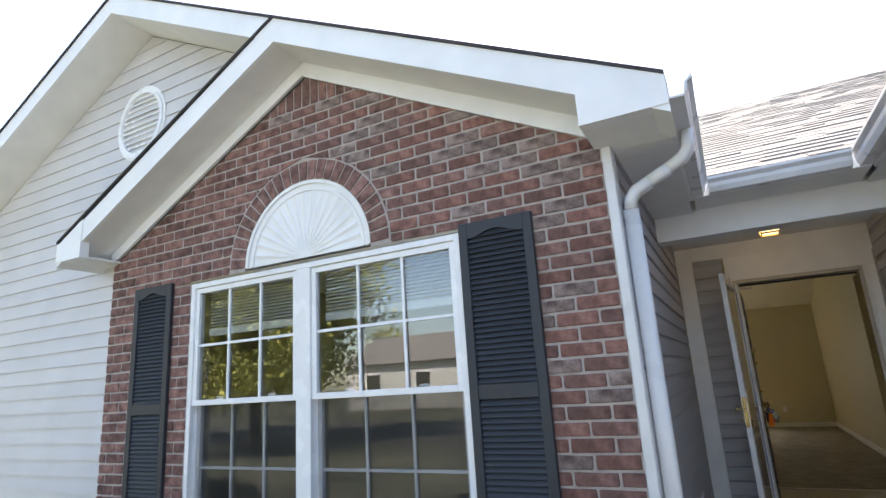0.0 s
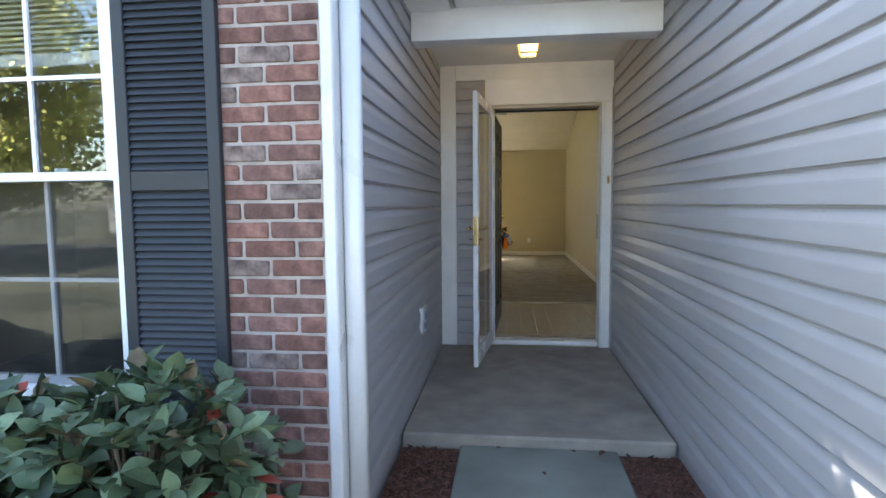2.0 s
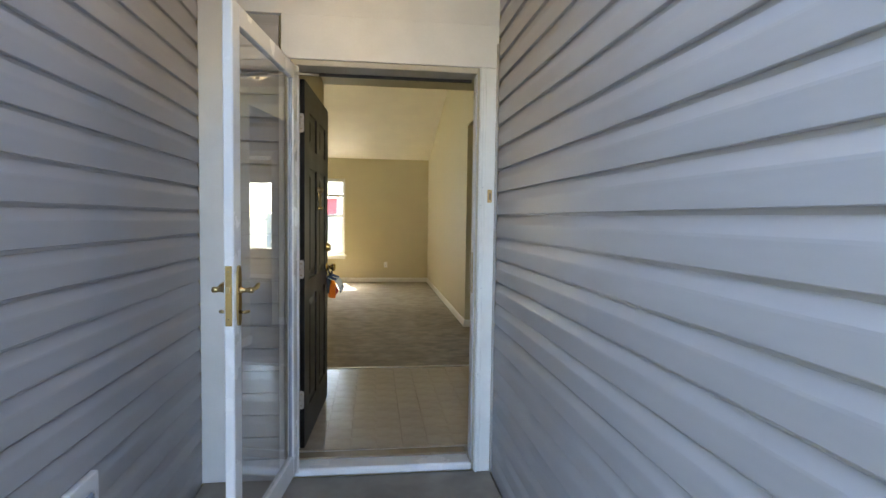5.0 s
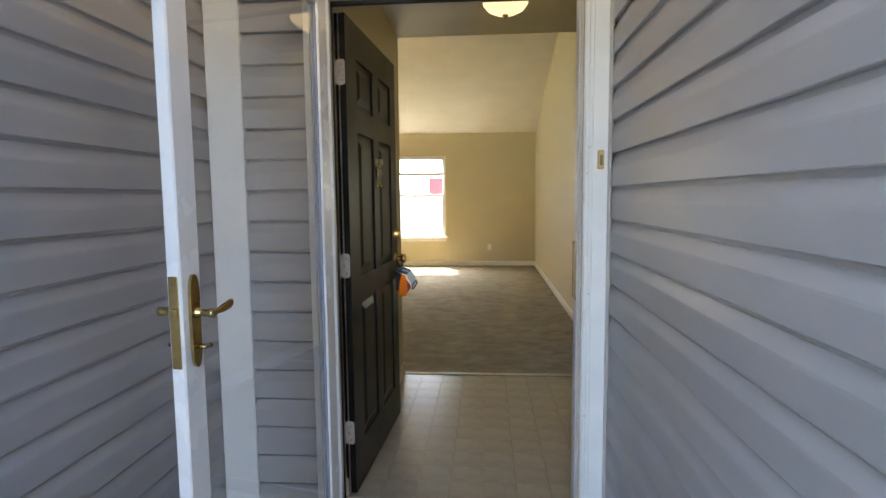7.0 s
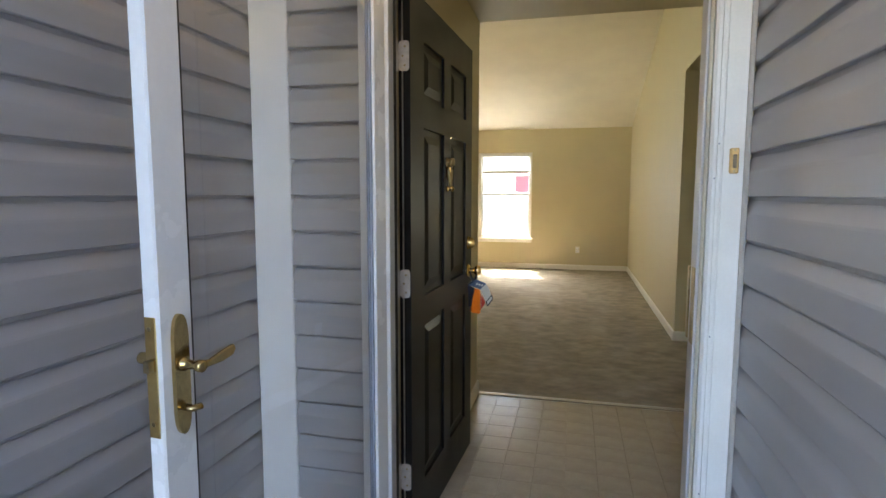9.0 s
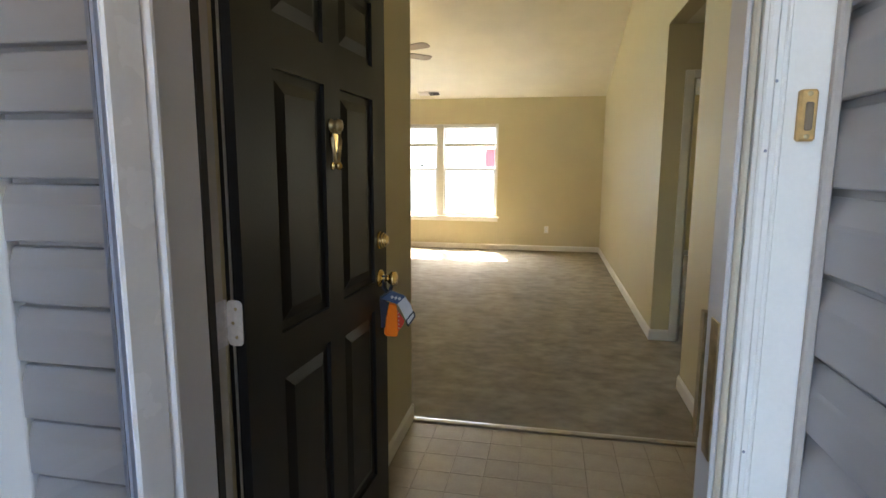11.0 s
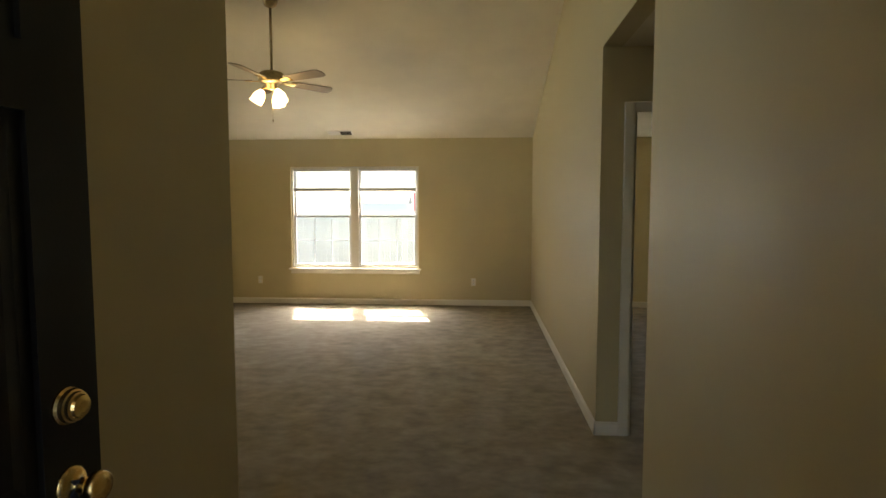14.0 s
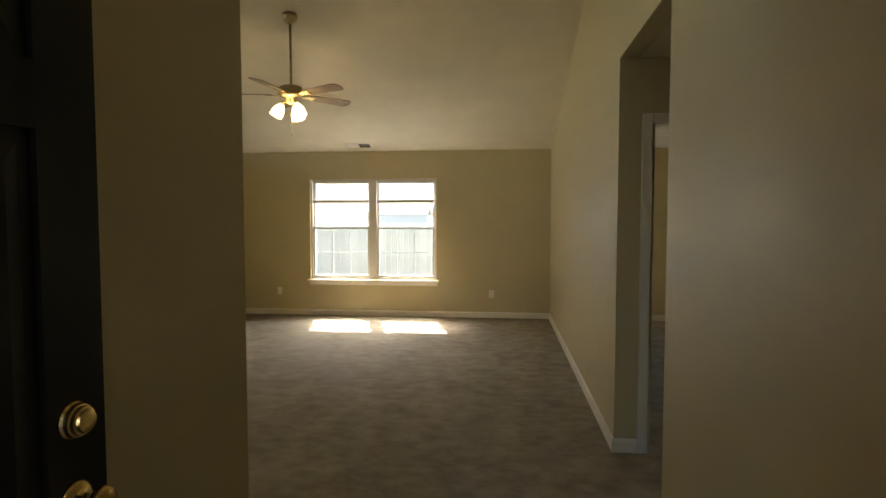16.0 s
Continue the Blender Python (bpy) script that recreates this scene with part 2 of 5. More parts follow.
def prism_y(bm, pts, y0, y1):
    """Extrudes (x, z) points along y."""
    solid(bm, [(x, y0, z) for x, z in pts], [(x, y1, z) for x, z in pts])


def prism_x(bm, pts, x0, x1):
    """Extrudes (y, z) points along x."""
    solid(bm, [(x0, y, z) for y, z in pts], [(x1, y, z) for y, z in pts])


def prism_z(bm, pts, z0, z1):
    solid(bm, [(x, y, z0) for x, y in pts], [(x, y, z1) for x, y in pts])


def lathe(bm, profile, m=Matrix(), n=20):
    """Turns (radius, height) points round the local z axis."""
    rings = []
    for r, h in profile:
        rings.append([bm.verts.new(m @ Vector((r * math.cos(2 * math.pi * i / n), r * math.sin(2 * math.pi * i / n), h))) for i in range(n)])
    for a, b in zip(rings, rings[1:]):
        for i in range(n):
            bm.faces.new((a[i], a[(i + 1) % n], b[(i + 1) % n], b[i]))
    bm.faces.new(rings[0][::-1])
    bm.faces.new(rings[-1])


def tube(bm, points, rx, rz=None, n=12, square=False):
    """A round or rounded-rectangular tube along points."""
    rz = rz or rx
    rings = []
    for i, p in enumerate(points):
        p = Vector(p)
        d = (Vector(points[min(i + 1, len(points) - 1)]) - Vector(points[max(i - 1, 0)])).normalized()
        side = d.cross(Vector((0, 0, 1)))
        side = Vector((1, 0, 0)) if side.length < 0.05 else side.normalized()
        up = side.cross(d).normalized()
        ring = []
        for k in range(n):
            a = 2 * math.pi * (k + 0.5) / n
            c, s = math.cos(a), math.sin(a)
            if square:
                q = max(abs(c), abs(s)) ** 0.75
                c, s = c / q, s / q
            ring.append(bm.verts.new(p + side * rx * c + up * rz * s))
        rings.append(ring)
    for a, b in zip(rings, rings[1:]):
        for i in range(n):
            bm.faces.new((a[i], a[(i + 1) % n], b[(i + 1) % n], b[i]))
    bm.faces.new(rings[0][::-1])
    bm.faces.new(rings[-1])


def finish(bm, name, mat, bevel=0.0, smooth=False):
    bmesh.ops.recalc_face_normals(bm, faces=bm.faces)
    if bevel:
        bmesh.ops.bevel(bm, geom=list(bm.edges), offset=bevel, segments=1, affect="EDGES", clamp_overlap=True)
    me = bpy.data.meshes.new(name)
    bm.to_mesh(me)
    bm.free()
    me.materials.append(mat)
    if smooth:
        for p in me.polygons:
            p.use_smooth = True
    return me


def thing(name, at, label, category, group="", kind=""):
    ob = new(name)
    ob.empty_display_size = 0.1
    ob.location = at
    return tagged(ob, label, category, group, kind)


def world_of(ob):
    m = Matrix()
    while ob:
        m = ob.matrix_parent_inverse @ ob.matrix_basis @ m if ob.parent else ob.matrix_basis @ m
        ob = ob.parent
    return m


def under(ob, parent):
    ob.parent = parent
    ob.matrix_parent_inverse = world_of(parent).inverted()
    return ob


def part(name, bm, mat, parent=None, label="", bevel=0.0, smooth=False):
    """Links a bmesh, in world coordinates, as one mesh object, under a thing or a part if one is given."""
    ob = new(name, finish(bm, name, mat, bevel, smooth))
    if parent:
        under(ob, parent)
    if label:
        ob["label"] = label
    return ob


def block(name, dims, mat, parent=None, label="", bevel=0.0):
    bm = bmesh.new()
    box(bm, *dims)
    return part(name, bm, mat, parent, label, bevel)


def structure(ob, label, category):
    return tagged(ob, label, category, kind="structure")


def clip_poly(pts, a, b, c):
    """Keeps the part of a polygon of (x, z) with a x + b z <= c."""
    out = []
    for i, p in enumerate(pts):
        q = pts[(i + 1) % len(pts)]
        dp, dq = a * p[0] + b * p[1] - c, a * q[0] + b * q[1] - c
        if dp <= 0:
            out.append(p)
        if dp * dq < 0:
            t = dp / (dp - dq)
            out.append((p[0] + t * (q[0] - p[0]), p[1] + t * (q[1] - p[1])))
    return out


# ---- plan, in metres ----
XL, XR = -0.945, 0.587          # porch walls
YB = -3.14                      # brick face
YS = -3.075                     # front siding face
YF = -3.44                      # rake fascia
BL, BR = -4.73, -0.995          # brick wall ends
GX, GZ = -2.81, 3.755           # small gable's apex, top of the fascia
BX, BZ = -4.544, 4.656          # large gable's apex
PITCH = 0.52
WL, WR, WB, WT = -3.842, -1.775, 0.56, 2.23
AX, AZ, AR = -2.835, 2.268, 0.4985
LAP = 0.1183
ZI = 0.060                      # inside floor
RX = 1.060                      # right wall of the rooms
YW = 8.462                      # far wall
YC = 1.92                       # carpet edge
HY0, HY1 = 2.66, 3.70           # hall opening
CZ, CS = 2.59, 0.28             # vault: height at the far wall, rise per metre
HZ = 2.525                      # flat ceilings
PZ = 2.553                      # porch ceiling
LWALL = -4.3                    # left wall of the living room
EZ = 2.505                      # underside of the eaves


def roof_z(x):
    """Top of the wing's roof, which falls to both sides of the large gable."""
    return BZ - PITCH * abs(x - BX)


# ---- ground ----
def ground_sheet(name, x0, x1, y0, y1, z, mat, label, category, n=1):
    bm = bmesh.new()
    for i in range(n):
        for j in range(n):
            box(bm, x0 + (x1 - x0) * i / n, x0 + (x1 - x0) * (i + 1) / n, y0 + (y1 - y0) * j / n, y0 + (y1 - y0) * (j + 1) / n, z - 0.3, z)
    return structure(part(name, bm, mat), label, category)


ground_sheet("ground", -300, 300, -300, 300, -0.16, M_LAWN, "flat mown lawn round the house", "lawn")
ground_sheet("road", -300, 300, -21.5, -13.5, -0.145, M_ASPHALT, "grey asphalt street before the house", "road")
# assumed driveway, out of direct view; its sunlit concrete bounces light at the porch
ground_sheet("driveway", 0.75, 5.5, -13.5, -6.21, -0.10, M_CONC, "pale concrete driveway before the garage, added to bounce light", "driveway")
structure(block("porch_slab", (XL, XR, -2.024, 0.0, -0.30, 0.0), M_CONC, bevel=0.012), "stained grey concrete porch slab", "porch")
structure(block("walkway", (-0.605, 0.268, -9.0, -2.027, -0.30, -0.055), M_WALK, bevel=0.01), "weathered grey-green concrete walkway to the porch", "walkway")


# ---- the house shell ----
def wall(name, dims, mat, label):
    return structure(block(name, dims, mat), label, "wall")


def slab_y(name, pts, x0, x1, mat, label, category):
    bm = bmesh.new()
    prism_x(bm, pts, x0, x1)
    return structure(part(name, bm, mat), label, category)


wall_left = wall("wall_porch_left", (XL - 0.14, XL - 0.014, YB + 0.10, 0.0, -0.15, 2.66), M_SIDING_SHADED, "pale blue-grey vinyl siding beside the porch, darkened for shade")
wall_right = wall("wall_porch_right", (XR + 0.014, XR + 0.14, -6.2, 0.0, -0.15, 2.66), M_SIDING_SHADED, "pale blue-grey vinyl siding of the garage side, darkened for shade")
wall("wall_garage_front", (XR + 0.14, 5.5, -6.2, -6.05, -0.15, 2.66), M_SIDING_G, "pale vinyl siding of the garage front")
# front wall with the doorway
bm = bmesh.new()
box(bm, XL - 0.14, -0.56, 0.012, 0.20, -0.15, 2.66)
box(bm, 0.488, RX + 0.12, 0.012, 0.088, -0.15, 2.66)
box(bm, -0.56, 0.56, 0.012, 0.20, 2.195, 2.66)
box(bm, -0.56, 0.56, 0.012, 0.20, -0.15, 0.0)
wall_front = structure(part("wall_front", bm, M_WALL), "front wall round the entry door", "wall")
# trim boards on the porch's end wall
porch_trim = thing("porch_trim", (-0.3, 0, 0), "white painted boards framing the entry", "trim", kind="structure")
block("corner_board", (XL + 0.002, -0.803, -0.028, 0.010, 0.002, PZ - 0.002), M_WHITE, porch_trim, bevel=0.003)
block("header_board", (-0.801, XR - 0.002, -0.030, 0.010, 2.417, PZ - 0.002), M_WHITE, porch_trim, bevel=0.0006)
block("lintel_board", (-0.54, XR - 0.002, -0.030, 0.010, 2.197, 2.4165), M_WHITE, porch_trim, bevel=0.0006)
block("jamb_casing", (0.488, XR - 0.002, -0.030, 0.010, 0.002, 2.195), M_WHITE, porch_trim, bevel=0.004)
block("casing_bead", (0.491, 0.505, -0.040, -0.031, 0.002, 2.195), M_WHITE, porch_trim, bevel=0.003)
block("casing_rib", (0.514, 0.521, -0.036, -0.031, 0.002, 2.195), M_WHITE, porch_trim, bevel=0.002)
block("siding_channel", (-0.556, -0.530, -0.032, 0.010, 0.002, 2.195), M_WHITE, porch_trim, bevel=0.003)
block("siding_channel", (0.573, 0.5855, -0.047, -0.031, 0.002, 2.32), M_COVERL, porch_trim, bevel=0.003)
for x, z in ((0.509, 1.565), (0.499, 1.47), (0.510, 1.02), (0.500, 0.55)):
    bm = bmesh.new()
    lathe(bm, [(0.0024, 0), (0.0022, 0.0006), (0.001, 0.0008)], Matrix.Translation((x, -0.0405 if x < 0.505 else -0.0303, z)) @ Matrix.Rotation(radians(90), 4, "X"), 8)
    part("nail_head", bm, M_COVER, porch_trim)
# door frame
door_frame = thing("door_frame", (0, 0.1, 0), "white painted entry door frame, jambs beige, stops greyed for shade", "door frame", kind="structure")
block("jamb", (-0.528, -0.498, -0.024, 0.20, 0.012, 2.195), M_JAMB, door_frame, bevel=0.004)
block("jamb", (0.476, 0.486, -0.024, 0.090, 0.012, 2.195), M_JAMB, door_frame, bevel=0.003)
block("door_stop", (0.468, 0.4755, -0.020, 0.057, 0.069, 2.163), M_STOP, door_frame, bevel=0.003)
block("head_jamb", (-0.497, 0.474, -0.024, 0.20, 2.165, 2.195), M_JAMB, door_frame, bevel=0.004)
block("weather_strip", (0.4705, 0.4755, 0.0575, 0.0625, 0.069, 2.15), M_RUBBER, door_frame)
block("strike_lip", (0.4665, 0.4755, 0.066, 0.0885, 0.99, 1.21), M_BRASSD, door_frame, "dark brass strike lip", bevel=0.001)
block("weather_strip", (-0.497, -0.486, 0.128, 0.150, 0.069, 2.163), M_RUBBER, door_frame)
block("weather_strip", (-0.483, 0.4675, 0.115, 0.140, 2.152, 2.1645), M_RUBBER, door_frame)
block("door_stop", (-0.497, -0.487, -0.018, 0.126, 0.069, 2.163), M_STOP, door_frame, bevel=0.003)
block("threshold", (-0.497, 0.474, -0.03, 0.20, 0.012, 0.055), M_VINYLW, door_frame, "pale metal threshold", bevel=0.008)
block("sill_strip", (-0.497, 0.466, 0.08, 0.16, 0.0555, 0.068), M_WOODB, door_frame, "bronze sill strip", bevel=0.003)
bm = bmesh.new()
box(bm, 0.4645, 0.4678, -0.016, 0.022, 0.99, 1.215)
part("strike_plate", bm, M_BRASSD, door_frame, "tarnished strike plate", bevel=0.001)

# floors
bm = bmesh.new()
box(bm, LWALL, RX, YC, YW, -0.15, ZI)
box(bm, RX, 4.6, HY0, YW, -0.15, ZI)
structure(part("floor_carpet", bm, M_CARPET), "worn brown cut-pile carpet", "carpet")
foyer_floor = structure(block("floor_foyer", (-0.50, RX, 0.20, YC, -0.15, ZI - 0.010), M_GROUT), "beige vinyl tile entry floor", "floor")
bm = bmesh.new()
prism_x(bm, [(YC - 0.02, ZI + 0.0005), (YC + 0.02, ZI + 0.0005), (YC + 0.02, ZI + 0.004), (YC, ZI + 0.008), (YC - 0.02, ZI + 0.003)], -0.498, RX - 0.002)
structure(part("carpet_strip", bm, M_NICKEL), "metal carpet edge strip", "trim")


def vault(y):
    return CZ + CS * (YW - y)


# inside walls
wall("wall_foyer_left", (-0.62, -0.50, 0.20, 1.91, ZI - 0.06, 2.66), M_WALL, "beige painted entry wall")
wall("wall_room_back", (LWALL, -0.62, 1.79, 1.91, ZI - 0.06, vault(2.0) + 0.05), M_WALL, "beige painted living room wall")
wall("wall_room_left", (LWALL - 0.12, LWALL, 1.79, YW + 0.15, ZI - 0.06, 2.66), M_WALL, "beige painted living room wall")
bm = bmesh.new()
box(bm, RX, RX + 0.12, 0.20, HY0, ZI - 0.06, HZ)
box(bm, RX, RX + 0.12, HY1, YW, ZI - 0.06, HZ)
prism_x(bm, [(1.85, HZ), (YW, HZ), (YW, vault(YW) + 0.06), (1.85, vault(1.85) + 0.06)], RX, RX + 0.12)
structure(part("wall_room_right", bm, M_WALL), "beige painted wall with a hall opening", "wall")
W0, W1, WZ0, WZ1 = -2.63, -0.645, 0.62, 2.175
bm = bmesh.new()
box(bm, LWALL - 0.12, W0, YW, YW + 0.15, -0.15, 2.75)
box(bm, W1, RX + 0.12, YW, YW + 0.15, -0.15, 2.75)
box(bm, W0, W1, YW, YW + 0.15, -0.15, WZ0)
box(bm, W0, W1, YW, YW + 0.15, WZ1, 2.75)
structure(part("wall_far", bm, M_WALL), "beige painted far wall with a double window", "wall")
bm = bmesh.new()
box(bm, RX + 0.12, 3.3, YW, YW + 0.15, -0.15, 2.75)
box(bm, 4.4, 4.7, YW, YW + 0.15, -0.15, 2.75)
box(bm, 3.3, 4.4, YW, YW + 0.15, -0.15, 0.7)
box(bm, 3.3, 4.4, YW, YW + 0.15, 2.1, 2.75)
structure(part("wall_bedroom_far", bm, M_WALL), "beige painted bedroom wall", "wall")
wall("wall_bedroom_right", (4.6, 4.72, HY0 - 0.12, YW, ZI - 0.06, 2.75), M_WALL, "beige painted bedroom wall")
wall("wall_hall_near", (RX + 0.12, 4.6, HY0 - 0.12, HY0, ZI - 0.06, 2.75), M_WALL, "beige painted hall wall")
bm = bmesh.new()
box(bm, RX + 0.12, 1.275, HY1, HY1 + 0.12, ZI - 0.06, 2.6)
box(bm, 2.06, 4.6, HY1, HY1 + 0.12, ZI - 0.06, 2.6)
box(bm, 1.275, 2.06, HY1, HY1 + 0.12, 2.15, 2.6)
structure(part("wall_hall_far", bm, M_WALL), "beige painted hall wall with a doorway", "wall")
# ceilings
slab_y("ceiling_vault", [(1.8, vault(1.8)), (YW + 0.1, vault(YW + 0.1)), (YW + 0.1, vault(YW + 0.1) + 0.05), (1.8, vault(1.8) + 0.05)], LWALL - 0.1, RX + 0.1, M_CEIL, "sloping beige living room ceiling", "ceiling")
structure(block("ceiling_foyer", (-0.50, RX, 0.20, 1.91, HZ, HZ + 0.12), M_WALL), "flat beige entry ceiling", "ceiling")
wall("wall_above_foyer", (-0.62, RX, 1.80, 1.908, HZ + 0.12, vault(2.0) + 0.05), M_WALL, "beige wall above the entry")
structure(block("ceiling_hall", (RX + 0.12, 4.6, HY0, HY1, HZ, HZ + 0.12), M_CEIL), "flat beige hall ceiling", "ceiling")
structure(block("ceiling_bedroom", (RX + 0.12, 4.6, HY1 + 0.12, YW, 2.58, 2.66), M_WHITE), "flat white bedroom ceiling", "ceiling")
structure(block("ceiling_porch", (XL, XR, -1.39, 0.0, PZ, 2.62), M_SOFFIT), "painted porch ceiling", "ceiling")


def baseboard(x0, x1, y0, y1, inward):
    """A skirting 90 mm high along one wall, with a sloped top edge."""
    bm = bmesh.new()
    t, h = 0.013, 0.088
    if abs(x1 - x0) > abs(y1 - y0):
        s = inward
        prism_x(bm, [(y0, ZI), (y0 + s * t, ZI), (y0 + s * t, ZI + h * 0.8), (y0 + s * 0.004, ZI + h), (y0, ZI + h)], x0, x1)
    else:
        s = inward
        prism_y(bm, [(x0, ZI), (x0 + s * t, ZI), (x0 + s * t, ZI + h * 0.8), (x0 + s * 0.004, ZI + h), (x0, ZI + h)], y0, y1)
    return structure(part("baseboard", bm, M_BASE), "white painted baseboard", "baseboard")


baseboard(LWALL, RX - 0.014, YW, YW, -1)
baseboard(RX, RX, HY1 - 0.013, YW, -1)
baseboard(RX - 0.013, 1.198, HY1, HY1, -1)
baseboard(RX, RX, 0.20, HY0 + 0.013, -1)
baseboard(RX, RX + 0.12, HY0, HY0, 1)
baseboard(-0.50, -0.50, 0.20, 1.923, 1)
baseboard(-0.62, -0.487, 1.91, 1.91, 1)
baseboard(LWALL, LWALL, 1.92, YW - 0.014, 1)
baseboard(RX + 0.12, 4.6, YW, YW, -1)
# hall door casing
hall_casing = thing("door_casing", (1.25, HY1, ZI), "white painted casing of the hall doorway", "door casing", kind="structure")
block("casing_side", (1.199, 1.262, HY1 - 0.018, HY1 - 0.001, ZI, 2.185), M_BASE, hall_casing, bevel=0.003)
block("casing_side", (2.075, 2.138, HY1 - 0.018, HY1 - 0.001, ZI, 2.185), M_BASE, hall_casing, bevel=0.003)
block("casing_head", (1.263, 2.074, HY1 - 0.018, HY1 - 0.001, 2.122, 2.185), M_BASE, hall_casing, bevel=0.003)
block("jamb", (1.264, 1.278, HY1, HY1 + 0.12, ZI, 2.12), M_BASE, hall_casing)
for z in (0.30, 1.15, 1.90):
    block("hinge", (1.278, 1.283, HY1 + 0.035, HY1 + 0.105, z, z + 0.09), M_NICKEL, hall_casing, "small steel hinge")

# roofs
slab_y("roof_main", [(-1.86, 2.625), (2.75, 5.02), (9.1, 2.70), (9.1, 2.66), (2.75, 4.96), (-1.86, 2.57)], -8.6, 6.0, M_SHINGLE, "grey shingled main roof", "roof")
bm = bmesh.new()
t = 0.016
prism_y(bm, [(BX, BZ), (-0.655, roof_z(-0.655)), (-0.655, roof_z(-0.655) + t), (BX, BZ + t), (-8.6, roof_z(-8.6) + t), (-8.6, roof_z(-8.6))], YF - 0.014, 1.5)
structure(part("roof_wing", bm, M_SHINGLED), "dark shingled roof of the front wing", "roof")
bm = bmesh.new()
prism_y(bm, [(GX, GZ - 0.002), (GX, GZ + t - 0.002), (-4.96, GZ - PITCH * (GX + 4.93) + t), (-4.96, GZ - PITCH * (GX + 4.93))], YF - 0.014, YS)
structure(part("roof_bay", bm, M_SHINGLED), "dark shingle edge of the small gable", "roof")
bm = bmesh.new()
prism_y(bm, [(0.295, 2.64), (3.2, 2.64 + PITCH * 2.905), (6.2, 2.64), (6.2, 2.59), (3.2, 2.59 + PITCH * 2.905), (0.295, 2.59)], -6.6, 1.5)
structure(part("roof_garage", bm, M_SHINGLED), "dark shingled garage roof", "roof")


def rake(name, ax, az, x1, depth, y0, y1, mat, parent, drop=0.0):
    """A sloping board along a rake from the apex to x1."""
    s = 1 if x1 > ax else -1
    z1 = az - PITCH * abs(x1 - ax)
    bm = bmesh.new()
    prism_y(bm, [(ax, az - drop), (x1, z1 - drop), (x1, z1 - drop - depth), (ax, az - drop - depth)], y0, y1)
    return part(name, bm, mat, parent)


rakes = thing("gable_trim", (GX, YF, GZ), "white painted rake boards and soffits of the gables", "trim", kind="structure")
rake("rake_board", BX, BZ - 0.001, -0.655, 0.165, YF, YF + 0.028, M_WHITE, rakes)
rake("rake_board", BX, BZ - 0.001, -8.6, 0.165, YF, YF + 0.028, M_WHITE, rakes)
rake("rake_board", GX, GZ - 0.004, -4.96, 0.165, YF + 0.002, YF + 0.030, M_WHITE, rakes)
rake("soffit", BX, BZ, -8.6, 0.015, YF + 0.029, YS, M_SOFFIT, rakes, drop=0.148)
rake("soffit", BX, BZ, GX - 0.2, 0.015, YF + 0.029, YS, M_SOFFIT, rakes, drop=0.148)
rake("soffit", GX, GZ, -0.655, 0.015, YF + 0.029, YB, M_SOFFIT, rakes, drop=0.150)
rake("soffit", GX, GZ, -4.96, 0.015, YF + 0.031, YS, M_SOFFIT, rakes, drop=0.150)
rake("frieze_board", GX, GZ, BR + 0.01, 0.104, YB - 0.022, YB - 0.001, M_WHITE, rakes, drop=0.166)
rake("frieze_board", GX, GZ, BL - 0.01, 0.088, YB - 0.022, YB - 0.001, M_WHITE, rakes, drop=0.166)
# boxed eave ends
for x0, x1 in ((-1.022, -0.655), (-4.96, -4.66)):
    za, zb = GZ - PITCH * abs(x0 - GX), GZ - PITCH * abs(x1 - GX)
    bm = bmesh.new()
    prism_y(bm, [(x0, EZ), (x1, EZ), (x1, zb - 0.002), (x0, za - 0.002)], YF - 0.006, YF + 0.06)
    part("eave_box", bm, M_WHITE, rakes)
    block("eave_soffit", (x0, x1, YF + 0.061, YS, EZ, EZ + 0.015), M_SOFFIT, rakes)
block("eave_fascia", (-0.683, -0.658, YF + 0.061, -1.90, EZ, EZ + 0.13), M_WHITE, rakes)
block("eave_soffit", (XL, -0.684, YS + 0.002, -1.572, EZ, EZ + 0.015), M_SOFFIT, rakes)
eaves = thing("porch_eave", (-0.2, -1.8, 2.4), "white painted porch beam, soffit and fascia", "trim", kind="structure")
block("porch_beam", (XL + 0.002, XR - 0.002, -1.553, -1.39, 2.335, PZ + 0.02), M_WHITE, eaves, bevel=0.004)
block("soffit", (-0.655, 0.295, -1.86, -1.555, 2.525, 2.54), M_SOFFIT, eaves)
block("fascia", (-0.655, 0.295, -1.885, -1.862, 2.525, 2.622), M_WHITE, eaves)
block("eave_fascia", (0.296, 0.32, -6.6, -1.90, EZ, EZ + 0.13), M_WHITE, eaves)
block("eave_soffit", (0.322, XR, -6.6, -1.572, EZ, EZ + 0.015), M_SOFFIT, eaves)
block("infill", (0.296, XR, -1.57, -1.556, EZ + 0.016, 2.64), M_WHITE, eaves)
block("infill", (XL, -0.66, -1.57, -1.556, EZ + 0.016, 2.64), M_WHITE, eaves)


def gutter_profile(s):
    """(offset, height) of a K-style gutter that stands out to the side s."""
    return [(0, 0), (s * 0.06, 0), (s * 0.075, 0.03), (s * 0.078, 0.055), (s * 0.10, 0.075), (s * 0.10, 0.09), (s * 0.094, 0.09), (s * 0.09, 0.078),
            (s * 0.068, 0.06), (s * 0.06, 0.01), (s * 0.006, 0.01), (s * 0.006, 0.09), (0, 0.09)]


def gutter(name, along, at, a0, a1, s, z):
    bm = bmesh.new()
    pts = [(at + o, z + h) for o, h in gutter_profile(s)]
    (prism_y if along == "y" else prism_x)(bm, pts, a0, a1)
    ob = part(name, bm, M_ALU)
    return tagged(ob, "white aluminium eave gutter", "gutter", group="eave gutters")


